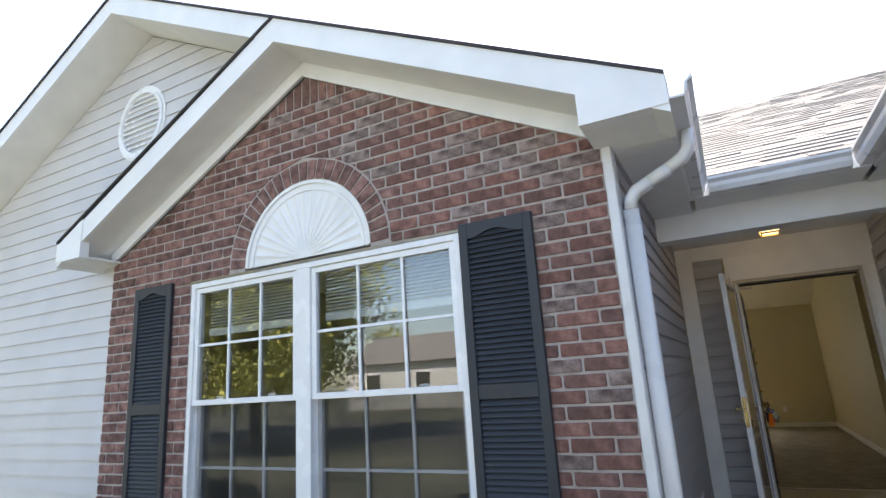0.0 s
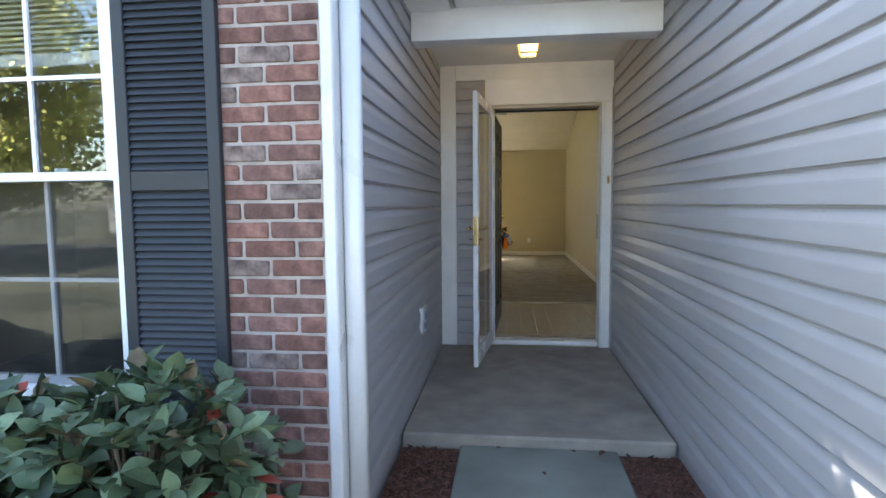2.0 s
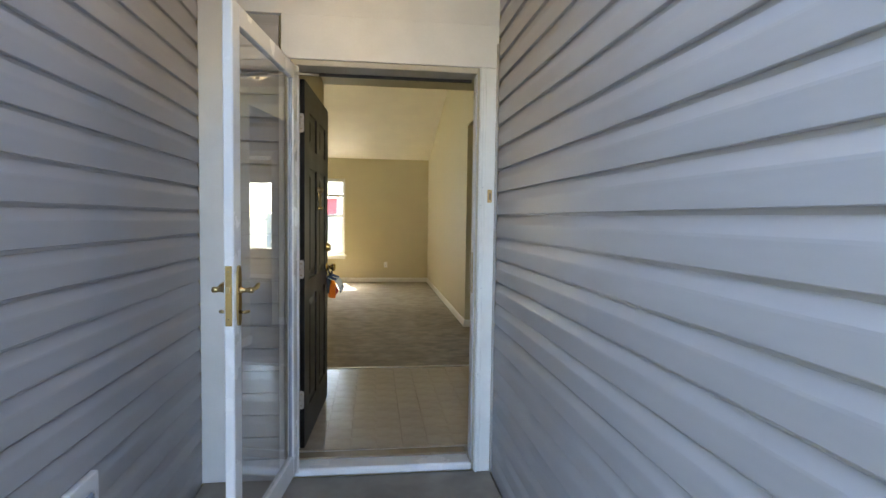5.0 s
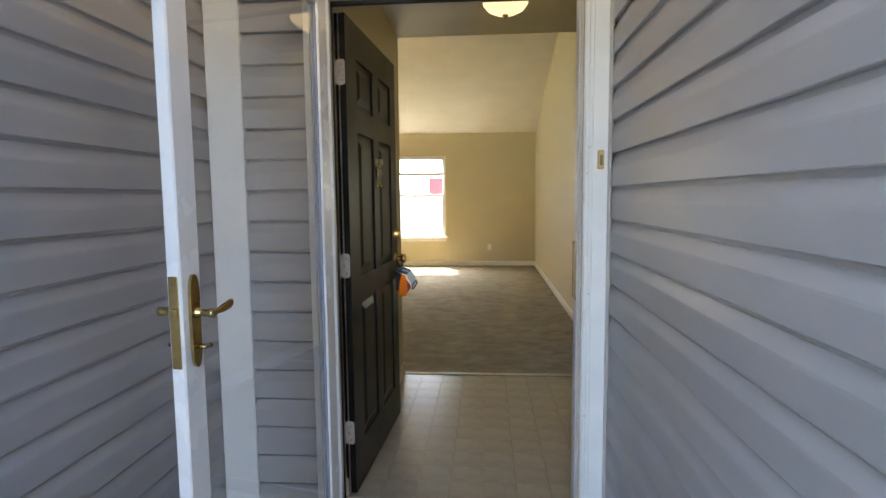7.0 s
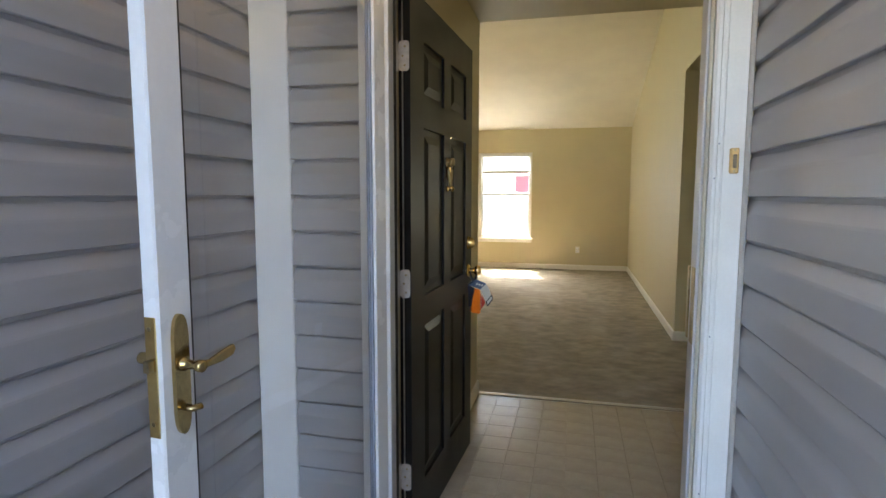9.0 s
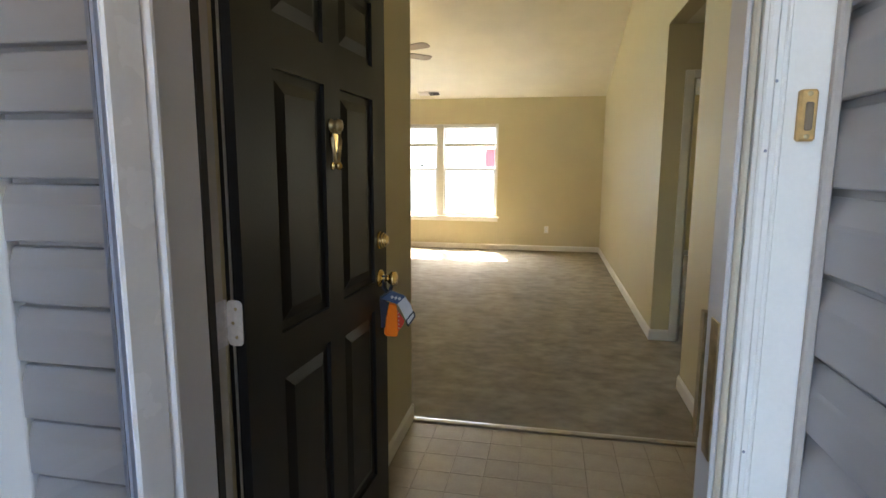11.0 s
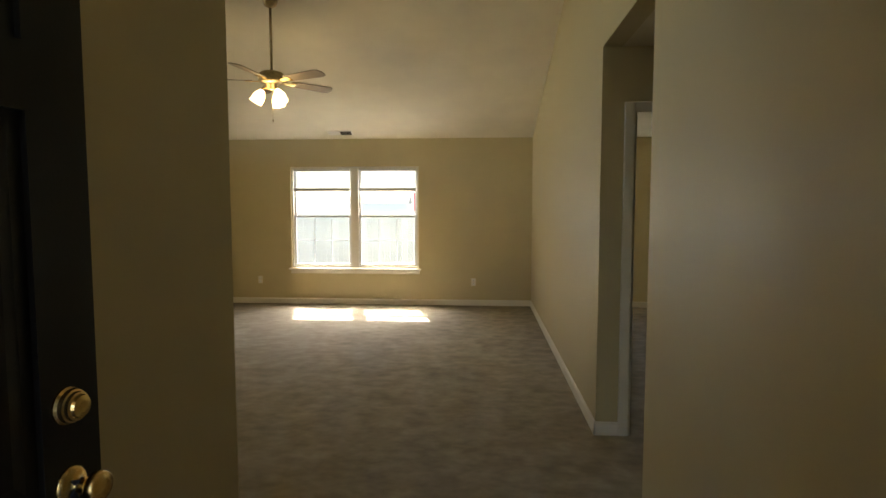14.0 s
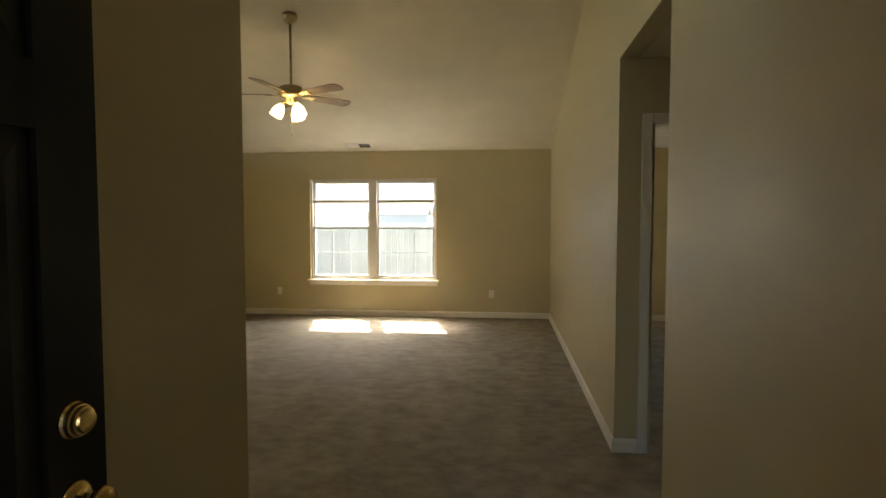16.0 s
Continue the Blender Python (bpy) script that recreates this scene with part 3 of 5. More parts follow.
gutter("gutter", "y", -0.657, YF + 0.005, -1.90, 1, 2.525)
gutter("gutter", "y", 0.294, -6.6, -1.90, -1, 2.525)
gutter("gutter", "x", -1.888, -0.56, 0.195, -1, 2.525)
xs, ys = -0.908, -3.05
spout = thing("downspout", (xs, ys, -0.1), "white aluminium downspout at the brick corner", "downspout")
runs = (("pipe", [(xs, ys, -0.05), (xs, ys, 1.05), (xs, ys, 2.20)]),
        ("elbow", [(xs, ys, 2.202), (xs + 0.006, ys, 2.25), (xs + 0.035, ys, 2.287), (xs + 0.10, ys, 2.318)]),
        ("offset", [(xs + 0.101, ys, 2.3185), (xs + 0.19, ys, 2.362)]),
        ("elbow", [(xs + 0.191, ys, 2.3625), (xs + 0.255, ys, 2.40), (xs + 0.285, ys, 2.44), (xs + 0.292, ys, 2.53)]))
for nm, pts in runs:
    bm = bmesh.new()
    tube(bm, pts, 0.037, 0.028, 16, True)
    part(nm, bm, M_ALU, spout, smooth=True)
structure(block("corner_post", (BR, XL - 0.002, YB - 0.004, YB + 0.10, -0.15, 2.63), M_ALU, bevel=0.006), "white vinyl corner post beside the brick", "trim")
wall("wall_gable_backing", (-8.5, BL, YS + 0.014, YS + 0.12, -0.2, 2.5), M_SIDING_G, "front wing wall")
bm = bmesh.new()
prism_y(bm, [(-8.5, 2.5), (BL, 2.5), (-1.0, 2.55), (BX, BZ - 0.20), (-8.5, roof_z(-8.5) - 0.2)], YS + 0.014, YS + 0.12)
gable_wall = structure(part("wall_gable", bm, M_SIDING_G), "pale vinyl siding in the large gable", "wall")

# room behind the front window
wall("wall_front_room_back", (-4.4, -1.1, -0.30, -0.18, -0.1, 2.6), M_WALL, "beige front room wall")
wall("wall_front_room_left", (-4.52, -4.4, YS + 0.12, -0.18, -0.1, 2.6), M_WALL, "beige front room wall")
wall("wall_front_room_right", (-1.22, -1.10, YS + 0.12, -0.30, -0.1, 2.6), M_WALL, "beige front room wall")
structure(block("floor_front_room", (-4.4, -1.22, YS + 0.12, -0.30, -0.1, ZI), M_CARPET), "brown front room carpet", "carpet")
structure(block("ceiling_front_room", (-4.4, -1.1, YS + 0.12, -0.18, 2.47, 2.55), M_CEIL), "beige front room ceiling", "ceiling")
# outer walls that close the house
wall("wall_house_left", (-8.6, -8.5, YS + 0.02, YW + 0.15, -0.2, 2.6), M_SIDING_G, "vinyl siding of the house side")
wall("wall_house_right", (5.6, 5.72, -6.05, YW + 0.15, -0.2, 2.6), M_SIDING_G, "vinyl siding of the garage side")


# ---- front double window ----
def sash(parent, x0, x1, z0, z1, y, cols, rows, mat, bar=0.016, frame_w=0.034, glass=None, name="sash"):
    """A sash with its frame, glazing bars and panes; y is its front face."""
    bm = bmesh.new()
    box(bm, x0, x0 + frame_w, y, y + 0.03, z0, z1)
    box(bm, x1 - frame_w, x1, y, y + 0.03, z0, z1)
    box(bm, x0 + frame_w, x1 - frame_w, y, y + 0.03, z0, z0 + frame_w)
    box(bm, x0 + frame_w, x1 - frame_w, y, y + 0.03, z1 - frame_w, z1)
    ob = part(name, bm, mat, parent, bevel=0.002)
    gx0, gx1, gz0, gz1 = x0 + frame_w, x1 - frame_w, z0 + frame_w, z1 - frame_w
    for i in range(1, cols):
        x = gx0 + (gx1 - gx0) * i / cols
        block("glazing_bar", (x - bar / 2, x + bar / 2, y + 0.008, y + 0.020, gz0, gz1), mat, ob)
    for j in range(1, rows):
        z = gz0 + (gz1 - gz0) * j / rows
        block("glazing_bar", (gx0, gx1, y + 0.009, y + 0.019, z - bar / 2, z + bar / 2), mat, ob)
    pane = block("pane", (gx0, gx1, y + 0.022, y + 0.026, gz0, gz1), glass, ob)
    pane.visible_shadow = False
    return ob


def blind(name, x0, x1, y, z_top, z_bottom, label, step=0.021):
    """A raised mini blind: head rail, hanging slats and a bottom rail."""
    b = thing(name, ((x0 + x1) / 2, y, z_bottom), label, "blind")
    block("head_rail", (x0, x1, y - 0.012, y + 0.012, z_top - 0.025, z_top), M_BLIND, b)
    z = z_top - 0.04
    while z > z_bottom + 0.05:
        bm = bmesh.new()
        solid(bm, [(x0, y - 0.009, z - 0.009), (x0, y - 0.001, z + 0.0015), (x0, y + 0.009, z + 0.008), (x0, y + 0.001, z - 0.0015)],
              [(x1, y - 0.009, z - 0.009), (x1, y - 0.001, z + 0.0015), (x1, y + 0.009, z + 0.008), (x1, y + 0.001, z - 0.0015)])
        part("slat", bm, M_BLIND, b)
        z -= step
    block("bottom_rail", (x0, x1, y - 0.012, y + 0.012, z_bottom, z_bottom + 0.05), M_BLIND, b, "thick white bottom rail", bevel=0.004)
    return b


MX = -2.845
window_1 = thing("window_1", (MX, YB + 0.03, WB), "white vinyl double-hung twin window in the brick wall", "window", kind="structure")
bm = bmesh.new()
for x0, x1, z0, z1 in ((WL, WL + 0.035, WB, WT), (WR - 0.035, WR, WB, WT), (WL + 0.035, WR - 0.035, WT - 0.035, WT), (WL + 0.035, WR - 0.035, WB, WB + 0.04),
                       (MX - 0.055, MX + 0.055, WB + 0.04, WT - 0.035)):
    box(bm, x0, x1, YB + 0.004, YB + 0.10, z0, z1)
part("window_frame", bm, M_VINYLW, window_1, bevel=0.003)
for x0, x1 in ((WL + 0.037, MX - 0.057), (MX + 0.057, WR - 0.037)):
    sash(window_1, x0, x1, 1.415, WT - 0.037, YB + 0.018, 3, 2, M_VINYLW, glass=M_GLASSF, name="upper_sash")
    sash(window_1, x0, x1, WB + 0.042, 1.45, YB + 0.062, 3, 2, M_VINYLW, glass=M_GLASSF, name="lower_sash")
    block("sash_screen", (x0 + 0.012, x1 - 0.012, YB + 0.052, YB + 0.0528, WB + 0.046, 1.414), M_SCREEN, window_1, "dark insect screen over the lower sash")
    for k in (0.25, 0.75):
        x = x0 + (x1 - x0) * k
        block("sash_lock", (x - 0.03, x + 0.03, YB + 0.049, YB + 0.061, 1.451, 1.465), M_VINYLW, window_1)
    blind("window_blind", x0 + 0.03, x1 - 0.03, YB + 0.12, WT - 0.038, 1.87, "raised white mini blind behind the front window")
structure(block("window_lintel", (WL - 0.12, WR + 0.10, YB + 0.003, YB + 0.09, WT + 0.002, WT + 0.017), M_WOODB), "thin brown steel lintel above the window", "lintel")
structure(block("brick_sill_bed", (WL - 0.02, WR + 0.02, YB + 0.004, YB + 0.1, WB - 0.03, WB - 0.002), M_MORTAR), "mortar bed under the window", "sill")

# sunburst panel in the arch
sunburst = thing("sunburst_panel", (AX, YB, AZ), "white painted sunburst panel in the brick arch", "arch panel")
bm = bmesh.new()
arc = [(AX + AR * 0.995 * math.cos(a), AZ + AR * 0.995 * math.sin(a)) for a in [math.pi * i / 32 for i in range(33)]]
prism_y(bm, arc, YB + 0.020, YB + 0.06)
part("panel", bm, M_WHITE, sunburst)
bm = bmesh.new()
for r0, r1, y in ((0.475, 0.496, 0.004), (0.43, 0.452, 0.010)):
    for i in range(32):
        a, b = math.pi * i / 32, math.pi * (i + 1) / 32
        solid(bm, [(AX + r * math.cos(g), YB + y, AZ + r * math.sin(g)) for r, g in ((r0, a), (r1, a), (r1, b), (r0, b))],
              [(AX + r * math.cos(g), YB + 0.022, AZ + r * math.sin(g)) for r, g in ((r0, a), (r1, a), (r1, b), (r0, b))])
part("arch_moulding", bm, M_WHITE, sunburst)
for i in range(1, 18):
    a = math.pi * i / 18
    d, n = Vector((math.cos(a), 0, math.sin(a))), Vector((-math.sin(a), 0, math.cos(a)))
    bm = bmesh.new()
    c = Vector((AX, YB + 0.021, AZ))
    p0, p1 = c + d * 0.06, c + d * 0.425
    up = Vector((0, -0.012, 0))
    ring0 = [p0 - n * 0.004, p0 + up * 0.6, p0 + n * 0.004]
    ring1 = [p1 - n * 0.026, p1 + up, p1 + n * 0.026]
    solid(bm, ring0, ring1)
    part("ray", bm, M_WHITE, sunburst)


# ---- shutters ----
def shutter(x, label):
    w, z0, z1, y = 0.399, 0.545, 2.262, YB - 0.03
    s = thing("shutter", (x + w / 2, y, z0), label, "shutter", group="window shutters")
    block("stile", (x, x + 0.048, y, YB - 0.001, z0, z1), M_SHUTTER, s, bevel=0.003)
    block("stile", (x + w - 0.048, x + w, y, YB - 0.001, z0, z1), M_SHUTTER, s, bevel=0.003)
    block("middle_rail", (x + 0.048, x + w - 0.048, y + 0.001, YB - 0.001, 1.372, 1.444), M_SHUTTER, s, bevel=0.003)
    block("bottom_rail", (x + 0.048, x + w - 0.048, y + 0.001, YB - 0.001, z0, z0 + 0.085), M_SHUTTER, s, bevel=0.003)
    bm = bmesh.new()
    xa, xb = x + 0.048, x + w - 0.048
    pts = [(xa, z1 - 0.002), (xa, z1 - 0.085)]
    for k in range(11):
        u = k / 10
        pts.append((xa + (xb - xa) * u, z1 - 0.085 + 0.035 * max(0.0, math.sin(math.pi * min(1, max(0, (u - 0.08) / 0.84)))) ** 1.5))
    pts.append((xb, z1 - 0.085))
    pts.append((xb, z1 - 0.002))
    prism_y(bm, pts[:1] + pts[2:-2] + pts[-1:], y + 0.001, YB - 0.001)
    part("top_rail", bm, M_SHUTTER, s)
    block("backing", (xa, xb, YB - 0.006, YB - 0.0012, z0 + 0.085, z1 - 0.04), M_SHUTTER, s)
    for za, zb in ((z0 + 0.088, 1.369), (1.447, z1 - 0.055)):
        n = round((zb - za) / 0.0275)
        for i in range(n):
            z = za + (zb - za) * (i + 0.5) / n
            bm = bmesh.new()
            prism_x(bm, [(y + 0.004, z - 0.0125), (y + 0.008, z - 0.0135), (YB - 0.007, z + 0.010), (YB - 0.011, z + 0.0130)], xa, xb)
            part("louvre", bm, M_SHUTTER, s)
    return s


shutter(-1.762, "dark slate louvred shutter between window and brick corner")
shutter(-4.409, "dark slate louvred shutter near the siding")

# oval gable vent
vent = thing("gable_vent", (-4.60, YS, 3.69), "white oval louvred gable vent", "vent")
bm = bmesh.new()
n = 40
for i in range(n):
    a, b = 2 * math.pi * i / n, 2 * math.pi * (i + 1) / n
    for k0, k1, y0 in ((0.80, 0.92, -0.03), (0.92, 1.0, -0.018)):
        q = [(-4.60 + 0.30 * k * math.cos(g), 3.69 + 0.33 * k * math.sin(g)) for k, g in ((k0, a), (k1, a), (k1, b), (k0, b))]
        solid(bm, [(x, YS + y0, z) for x, z in q], [(x, YS + 0.01, z) for x, z in q])
part("rim", bm, M_VINYLW, vent)
bm = bmesh.new()
prism_y(bm, [(-4.60 + 0.245 * math.cos(2 * math.pi * i / n), 3.69 + 0.27 * math.sin(2 * math.pi * i / n)) for i in range(n)], YS + 0.004, YS + 0.012)
part("backing", bm, M_SOFFIT, vent)
for i in range(11):
    z = 3.69 - 0.24 + 0.048 * i
    hw = 0.245 * math.sqrt(max(0.0, 1 - ((z - 3.69) / 0.27) ** 2))
    if hw > 0.03:
        bm = bmesh.new()
        prism_x(bm, [(YS - 0.022, z - 0.016), (YS - 0.018, z - 0.019), (YS + 0.003, z + 0.016), (YS - 0.001, z + 0.02)], -4.60 - hw, -4.60 + hw)
        part("slat", bm, M_VINYLW, vent)


# ---- storm door, standing open ----
HX, HY = -0.475, -0.045
EX, EY = -0.578, -0.922
storm = thing("storm_door", (HX, HY, 0.05), "open white full-view storm door with brass lever", "storm door")
SD = Vector((EX - HX, EY - HY, 0))
SL = SD.length
SM = Matrix.Translation((HX, HY, 0)) @ Matrix.Rotation(math.atan2(SD.y, SD.x), 4, "Z")


def local_box(name, dims, mat, parent, m, label="", bevel=0.0):
    bm = bmesh.new()
    box(bm, *dims)
    bmesh.ops.transform(bm, matrix=m, verts=bm.verts)
    return part(name, bm, mat, parent, label, bevel)


S0, S1 = 0.060, 2.150
local_box("stile", (SL - 0.075, SL, -0.018, 0.018, S0, S1), M_VINYLW, storm, SM, bevel=0.004)
local_box("stile", (0.0, 0.075, -0.018, 0.018, S0, S1), M_VINYLW, storm, SM, bevel=0.004)
local_box("top_rail", (0.075, SL - 0.075, -0.017, 0.017, S1 - 0.075, S1), M_VINYLW, storm, SM, bevel=0.003)
local_box("bottom_rail", (0.075, SL - 0.075, -0.017, 0.017, S0, S0 + 0.11), M_VINYLW, storm, SM, bevel=0.003)
local_box("gasket", (0.073, 0.083, -0.010, 0.010, S0 + 0.11, S1 - 0.075), M_COVER, storm, SM)
local_box("gasket", (SL - 0.083, SL - 0.073, -0.010, 0.010, S0 + 0.11, S1 - 0.075), M_RUBBER, storm, SM)
sp = local_box("pane", (0.083, SL - 0.083, -0.003, 0.003, S0 + 0.11, S1 - 0.075), M_GLASSS, storm, SM)
sp.visible_shadow = False
local_box("hinge_rail", (-0.03, -0.003, -0.022, 0.022, 0.03, 2.162), M_VINYLW, storm, SM, bevel=0.010)
# mortise plate on the edge, with the lever sets on both faces
local_box("mortise_plate", (SL, SL + 0.003, -0.012, 0.012, 1.00, 1.215), M_BRASS, storm, SM, "brass mortise plate", bevel=0.001)
for dx, dz in ((0.0, 0.19), (0.0, 0.02)):
    bm = bmesh.new()
    lathe(bm, [(0.004, 0), (0.004, 0.0015), (0.001, 0.002)], SM @ Matrix.Translation((SL + 0.003, 0, 1.005 + dz)) @ Matrix.Rotation(radians(90), 4, "Y"), 10)
    part("screw", bm, M_BRASSD, storm)
local_box("latch_bolt", (SL + 0.003, SL + 0.014, -0.006, 0.006, 1.12, 1.14), M_BRASSD, storm, SM)
for s in (-1, 1):
    bm = bmesh.new()
    pl = []
    for k in range(24):
        a = 2 * math.pi * k / 24
        pl.append((SL - 0.040 + 0.017 * math.cos(a), 1.105 + 0.11 * (1 if math.sin(a) > 0 else -1) * abs(math.sin(a)) ** 0.35))
    solid(bm, [(x, s * 0.018, z) for x, z in pl], [(x, s * 0.026, z) for x, z in pl])
    bmesh.ops.transform(bm, matrix=SM, verts=bm.verts)
    plate = part("lever_plate", bm, M_BRASSP, storm, "brass lever plate")
    bm = bmesh.new()
    lathe(bm, [(0.013, 0.0), (0.013, 0.006), (0.009, 0.010), (0.008, 0.030), (0.011, 0.036), (0.011, 0.046), (0.006, 0.050)],
          Matrix.Translation((SL - 0.040, s * 0.026, 1.125)) @ Matrix.Rotation(radians(-90 * s), 4, "X"), 16)
    bmesh.ops.transform(bm, matrix=SM, verts=bm.verts)
    part("lever_neck", bm, M_BRASSP, plate, smooth=True)
    # a waisted paddle that widens towards its tip
    bm = bmesh.new()
    y0, y1 = sorted((s * 0.062, s * 0.071))
    prism_y(bm, [(SL - 0.038, 1.118), (SL - 0.030, 1.125), (SL - 0.038, 1.133), (SL - 0.062, 1.131), (SL - 0.092, 1.139), (SL - 0.122, 1.144), (SL - 0.126, 1.134),
                 (SL - 0.118, 1.124), (SL - 0.092, 1.119), (SL - 0.062, 1.119)], y0, y1)
    bmesh.ops.transform(bm, matrix=SM, verts=bm.verts)
    part("lever", bm, M_BRASSP, plate, bevel=0.002)
    bm = bmesh.new()
    tube(bm, [(SL - 0.040, s * 0.026, 1.045), (SL - 0.040, s * 0.045, 1.045), (SL - 0.055, s * 0.05, 1.045)], 0.008, 0.006, 8)
    bmesh.ops.transform(bm, matrix=SM, verts=bm.verts)
    part("lock_turn", bm, M_BRASSP, plate, smooth=True)
# closer bracket at the top
bm = bmesh.new()
tube(bm, [(0.05, 0.022, 2.105), (0.03, 0.06, 2.105), (0.015, 0.13, 2.105)], 0.005, 0.006, 8)
bmesh.ops.transform(bm, matrix=SM, verts=bm.verts)
part("closer_bracket", bm, M_NICKEL, storm, smooth=True)

# ---- entry door, swung open against the wall ----
DH = Vector((-0.452, 0.205, 0))
DE = Vector((-0.400, 1.128, 0))
DL = (DE - DH).length
DM = Matrix.Translation(DH) @ Matrix.Rotation(math.atan2(DE.y - DH.y, DE.x - DH.x), 4, "Z")
# local x runs from hinge to edge, local -y is the outer face that shows
door_1 = thing("door_1", (DH.x, DH.y, ZI), "open black six-panel entry door with brass hardware", "door")
D0, D1 = ZI + 0.012, 2.150
cols = ((0.155, 0.425), (0.530, 0.800))
rows = ((D0 + 0.20, D0 + 0.85), (D0 + 0.955, D0 + 1.605), (D0 + 1.715, D0 + 1.925))
bm = bmesh.new()
xs_, zs_ = [0, cols[0][0], cols[0][1], cols[1][0], cols[1][1], DL], [D0] + [z for r in rows for z in r] + [D1]
for i in range(5):
    for j in range(7):
        hole = i in (1, 3) and j in (1, 3, 5)
        y0, y1 = (0.012, 0.032) if hole else (0.0, 0.044)
        box(bm, xs_[i], xs_[i + 1], y0, y1, zs_[j], zs_[j + 1])
bmesh.ops.remove_doubles(bm, verts=bm.verts, dist=0.0001)
bmesh.ops.transform(bm, matrix=DM, verts=bm.verts)
part("slab", bm, M_DOOR, door_1)
for (xa, xb) in cols:
    for (za, zb) in rows:
        for s, yb in ((-1, 0.012), (1, 0.032)):
            bm = bmesh.new()
            g, h = 0.024, 0.055
            ring0 = [(xa + g, yb, za + g), (xb - g, yb, za + g), (xb - g, yb, zb - g), (xa + g, yb, zb - g)]
            ring1 = [(xa + h, yb + s * 0.010, za + h), (xb - h, yb + s * 0.010, za + h), (xb - h, yb + s * 0.010, zb - h), (xa + h, yb + s * 0.010, zb - h)]
            solid(bm, ring0, ring1)
            bmesh.ops.transform(bm, matrix=DM, verts=bm.verts)
            part("raised_panel", bm, M_DOOR, door_1)
local_box("edge_strip", (-0.004, -0.0005, 0.026, 0.031, D0, D1), M_NICKEL, door_1, DM, "pale weatherstrip along the hinge edge")
for z in (0.30, 1.045, 1.858):
    block("jamb_leaf", (-0.4978, -0.4952, 0.158, 0.197, z, z + 0.105), M_HINGE, door_1, "painted hinge leaf on the jamb")
    # leaf with rounded corners on the door's edge, and the knuckles beside it
    bm = bmesh.new()
    c = 0.012
    ring = []
    for cy, cz, a0 in ((0.002 + c, z + c, 180), (0.041 - c, z + c, 270), (0.041 - c, z + 0.105 - c, 0), (0.002 + c, z + 0.105 - c, 90)):
        for k in range(5):
            a = radians(a0 + 22.5 * k)
            ring.append((cy + c * math.cos(a), cz + c * math.sin(a)))
    prism_x(bm, ring, -0.0066, -0.0042)
    bmesh.ops.transform(bm, matrix=DM, verts=bm.verts)
    hg = part("hinge", bm, M_HINGE, door_1, "paint-spotted steel hinge leaf")
    for k in range(5):
        bm = bmesh.new()
        lathe(bm, [(0.0055, 0.0005), (0.0065, 0.002), (0.0065, 0.019), (0.0055, 0.0205)], Matrix.Translation((-0.008, 0.0475, z + 0.021 * k)), 10)
        bmesh.ops.transform(bm, matrix=DM, verts=bm.verts)
        part("knuckle", bm, M_HINGE, hg)
    for k in (0.020, 0.0525, 0.085):
        bm = bmesh.new()
        lathe(bm, [(0.0042, 0), (0.0040, 0.0008), (0.0015, 0.0012)], DM @ Matrix.Translation((-0.0066, 0.018 + 0.008 * (k == 0.0525), z + k)) @ Matrix.Rotation(radians(-90), 4, "Y"), 10)
        part("screw", bm, M_BRASSD, hg)


def on_door(x, z, out=0.0):
    """Axes with z pointing out of the door's outer face."""
    return DM @ Matrix.Translation((x, -out, z)) @ Matrix.Rotation(radians(90), 4, "X")


KX = 0.852
KNOB_Z, BOLT_Z = 1.034, 1.177
for sign, base in ((1, on_door(KX, BOLT_Z)), (-1, on_door(KX, BOLT_Z) @ Matrix.Translation((0, 0, -0.044)) @ Matrix.Rotation(math.pi, 4, "X"))):
    bm = bmesh.new()
    lathe(bm, [(0.033, 0), (0.033, 0.004), (0.030, 0.008), (0.029, 0.016), (0.026, 0.018), (0.025, 0.024), (0.021, 0.026), (0.019, 0.031), (0.010, 0.033)], base, 28)
    part("deadbolt", bm, M_BRASS, door_1, "round ringed brass deadbolt", smooth=False)
    kb = on_door(KX, KNOB_Z) if sign == 1 else on_door(KX, KNOB_Z) @ Matrix.Translation((0, 0, -0.044)) @ Matrix.Rotation(math.pi, 4, "X")
    bm = bmesh.new()
    lathe(bm, [(0.033, 0), (0.033, 0.004), (0.026, 0.010), (0.014, 0.013), (0.012, 0.030), (0.018, 0.036), (0.026, 0.046), (0.0275, 0.056), (0.024, 0.064), (0.012, 0.067)], kb, 28)
    part("door_knob", bm, M_BRASS, door_1, "polished brass door knob", smooth=True)
# knocker with a viewer above
bm = bmesh.new()
kx = 0.466
lathe(bm, [(0.019, 0), (0.019, 0.004), (0.013, 0.008), (0.016, 0.016), (0.019, 0.024), (0.016, 0.032), (0.006, 0.036)], on_door(kx, 1.565), 20)
kn = part("knocker_mount", bm, M_BRASSD, door_1, "brass door knocker with a ball top", smooth=True)
bm = bmesh.new()
shape = [(kx - 0.025, 1.548), (kx + 0.025, 1.548), (kx + 0.027, 1.525), (kx + 0.020, 1.495), (kx + 0.012, 1.465), (kx, 1.458), (kx - 0.012, 1.465), (kx - 0.020, 1.495), (kx - 0.027, 1.525), (kx - 0.025, 1.548)]
tube(bm, [DM @ Vector((x, -0.016, z)) for x, z in shape], 0.005, 0.007, 8)
part("knocker_ring", bm, M_BRASSD, kn, smooth=True)
bm = bmesh.new()
prism_y(bm, [(kx - 0.020, 1.546), (kx + 0.020, 1.546), (kx + 0.018, 1.505), (kx, 1.48), (kx - 0.018, 1.505)], -0.015, -0.001)
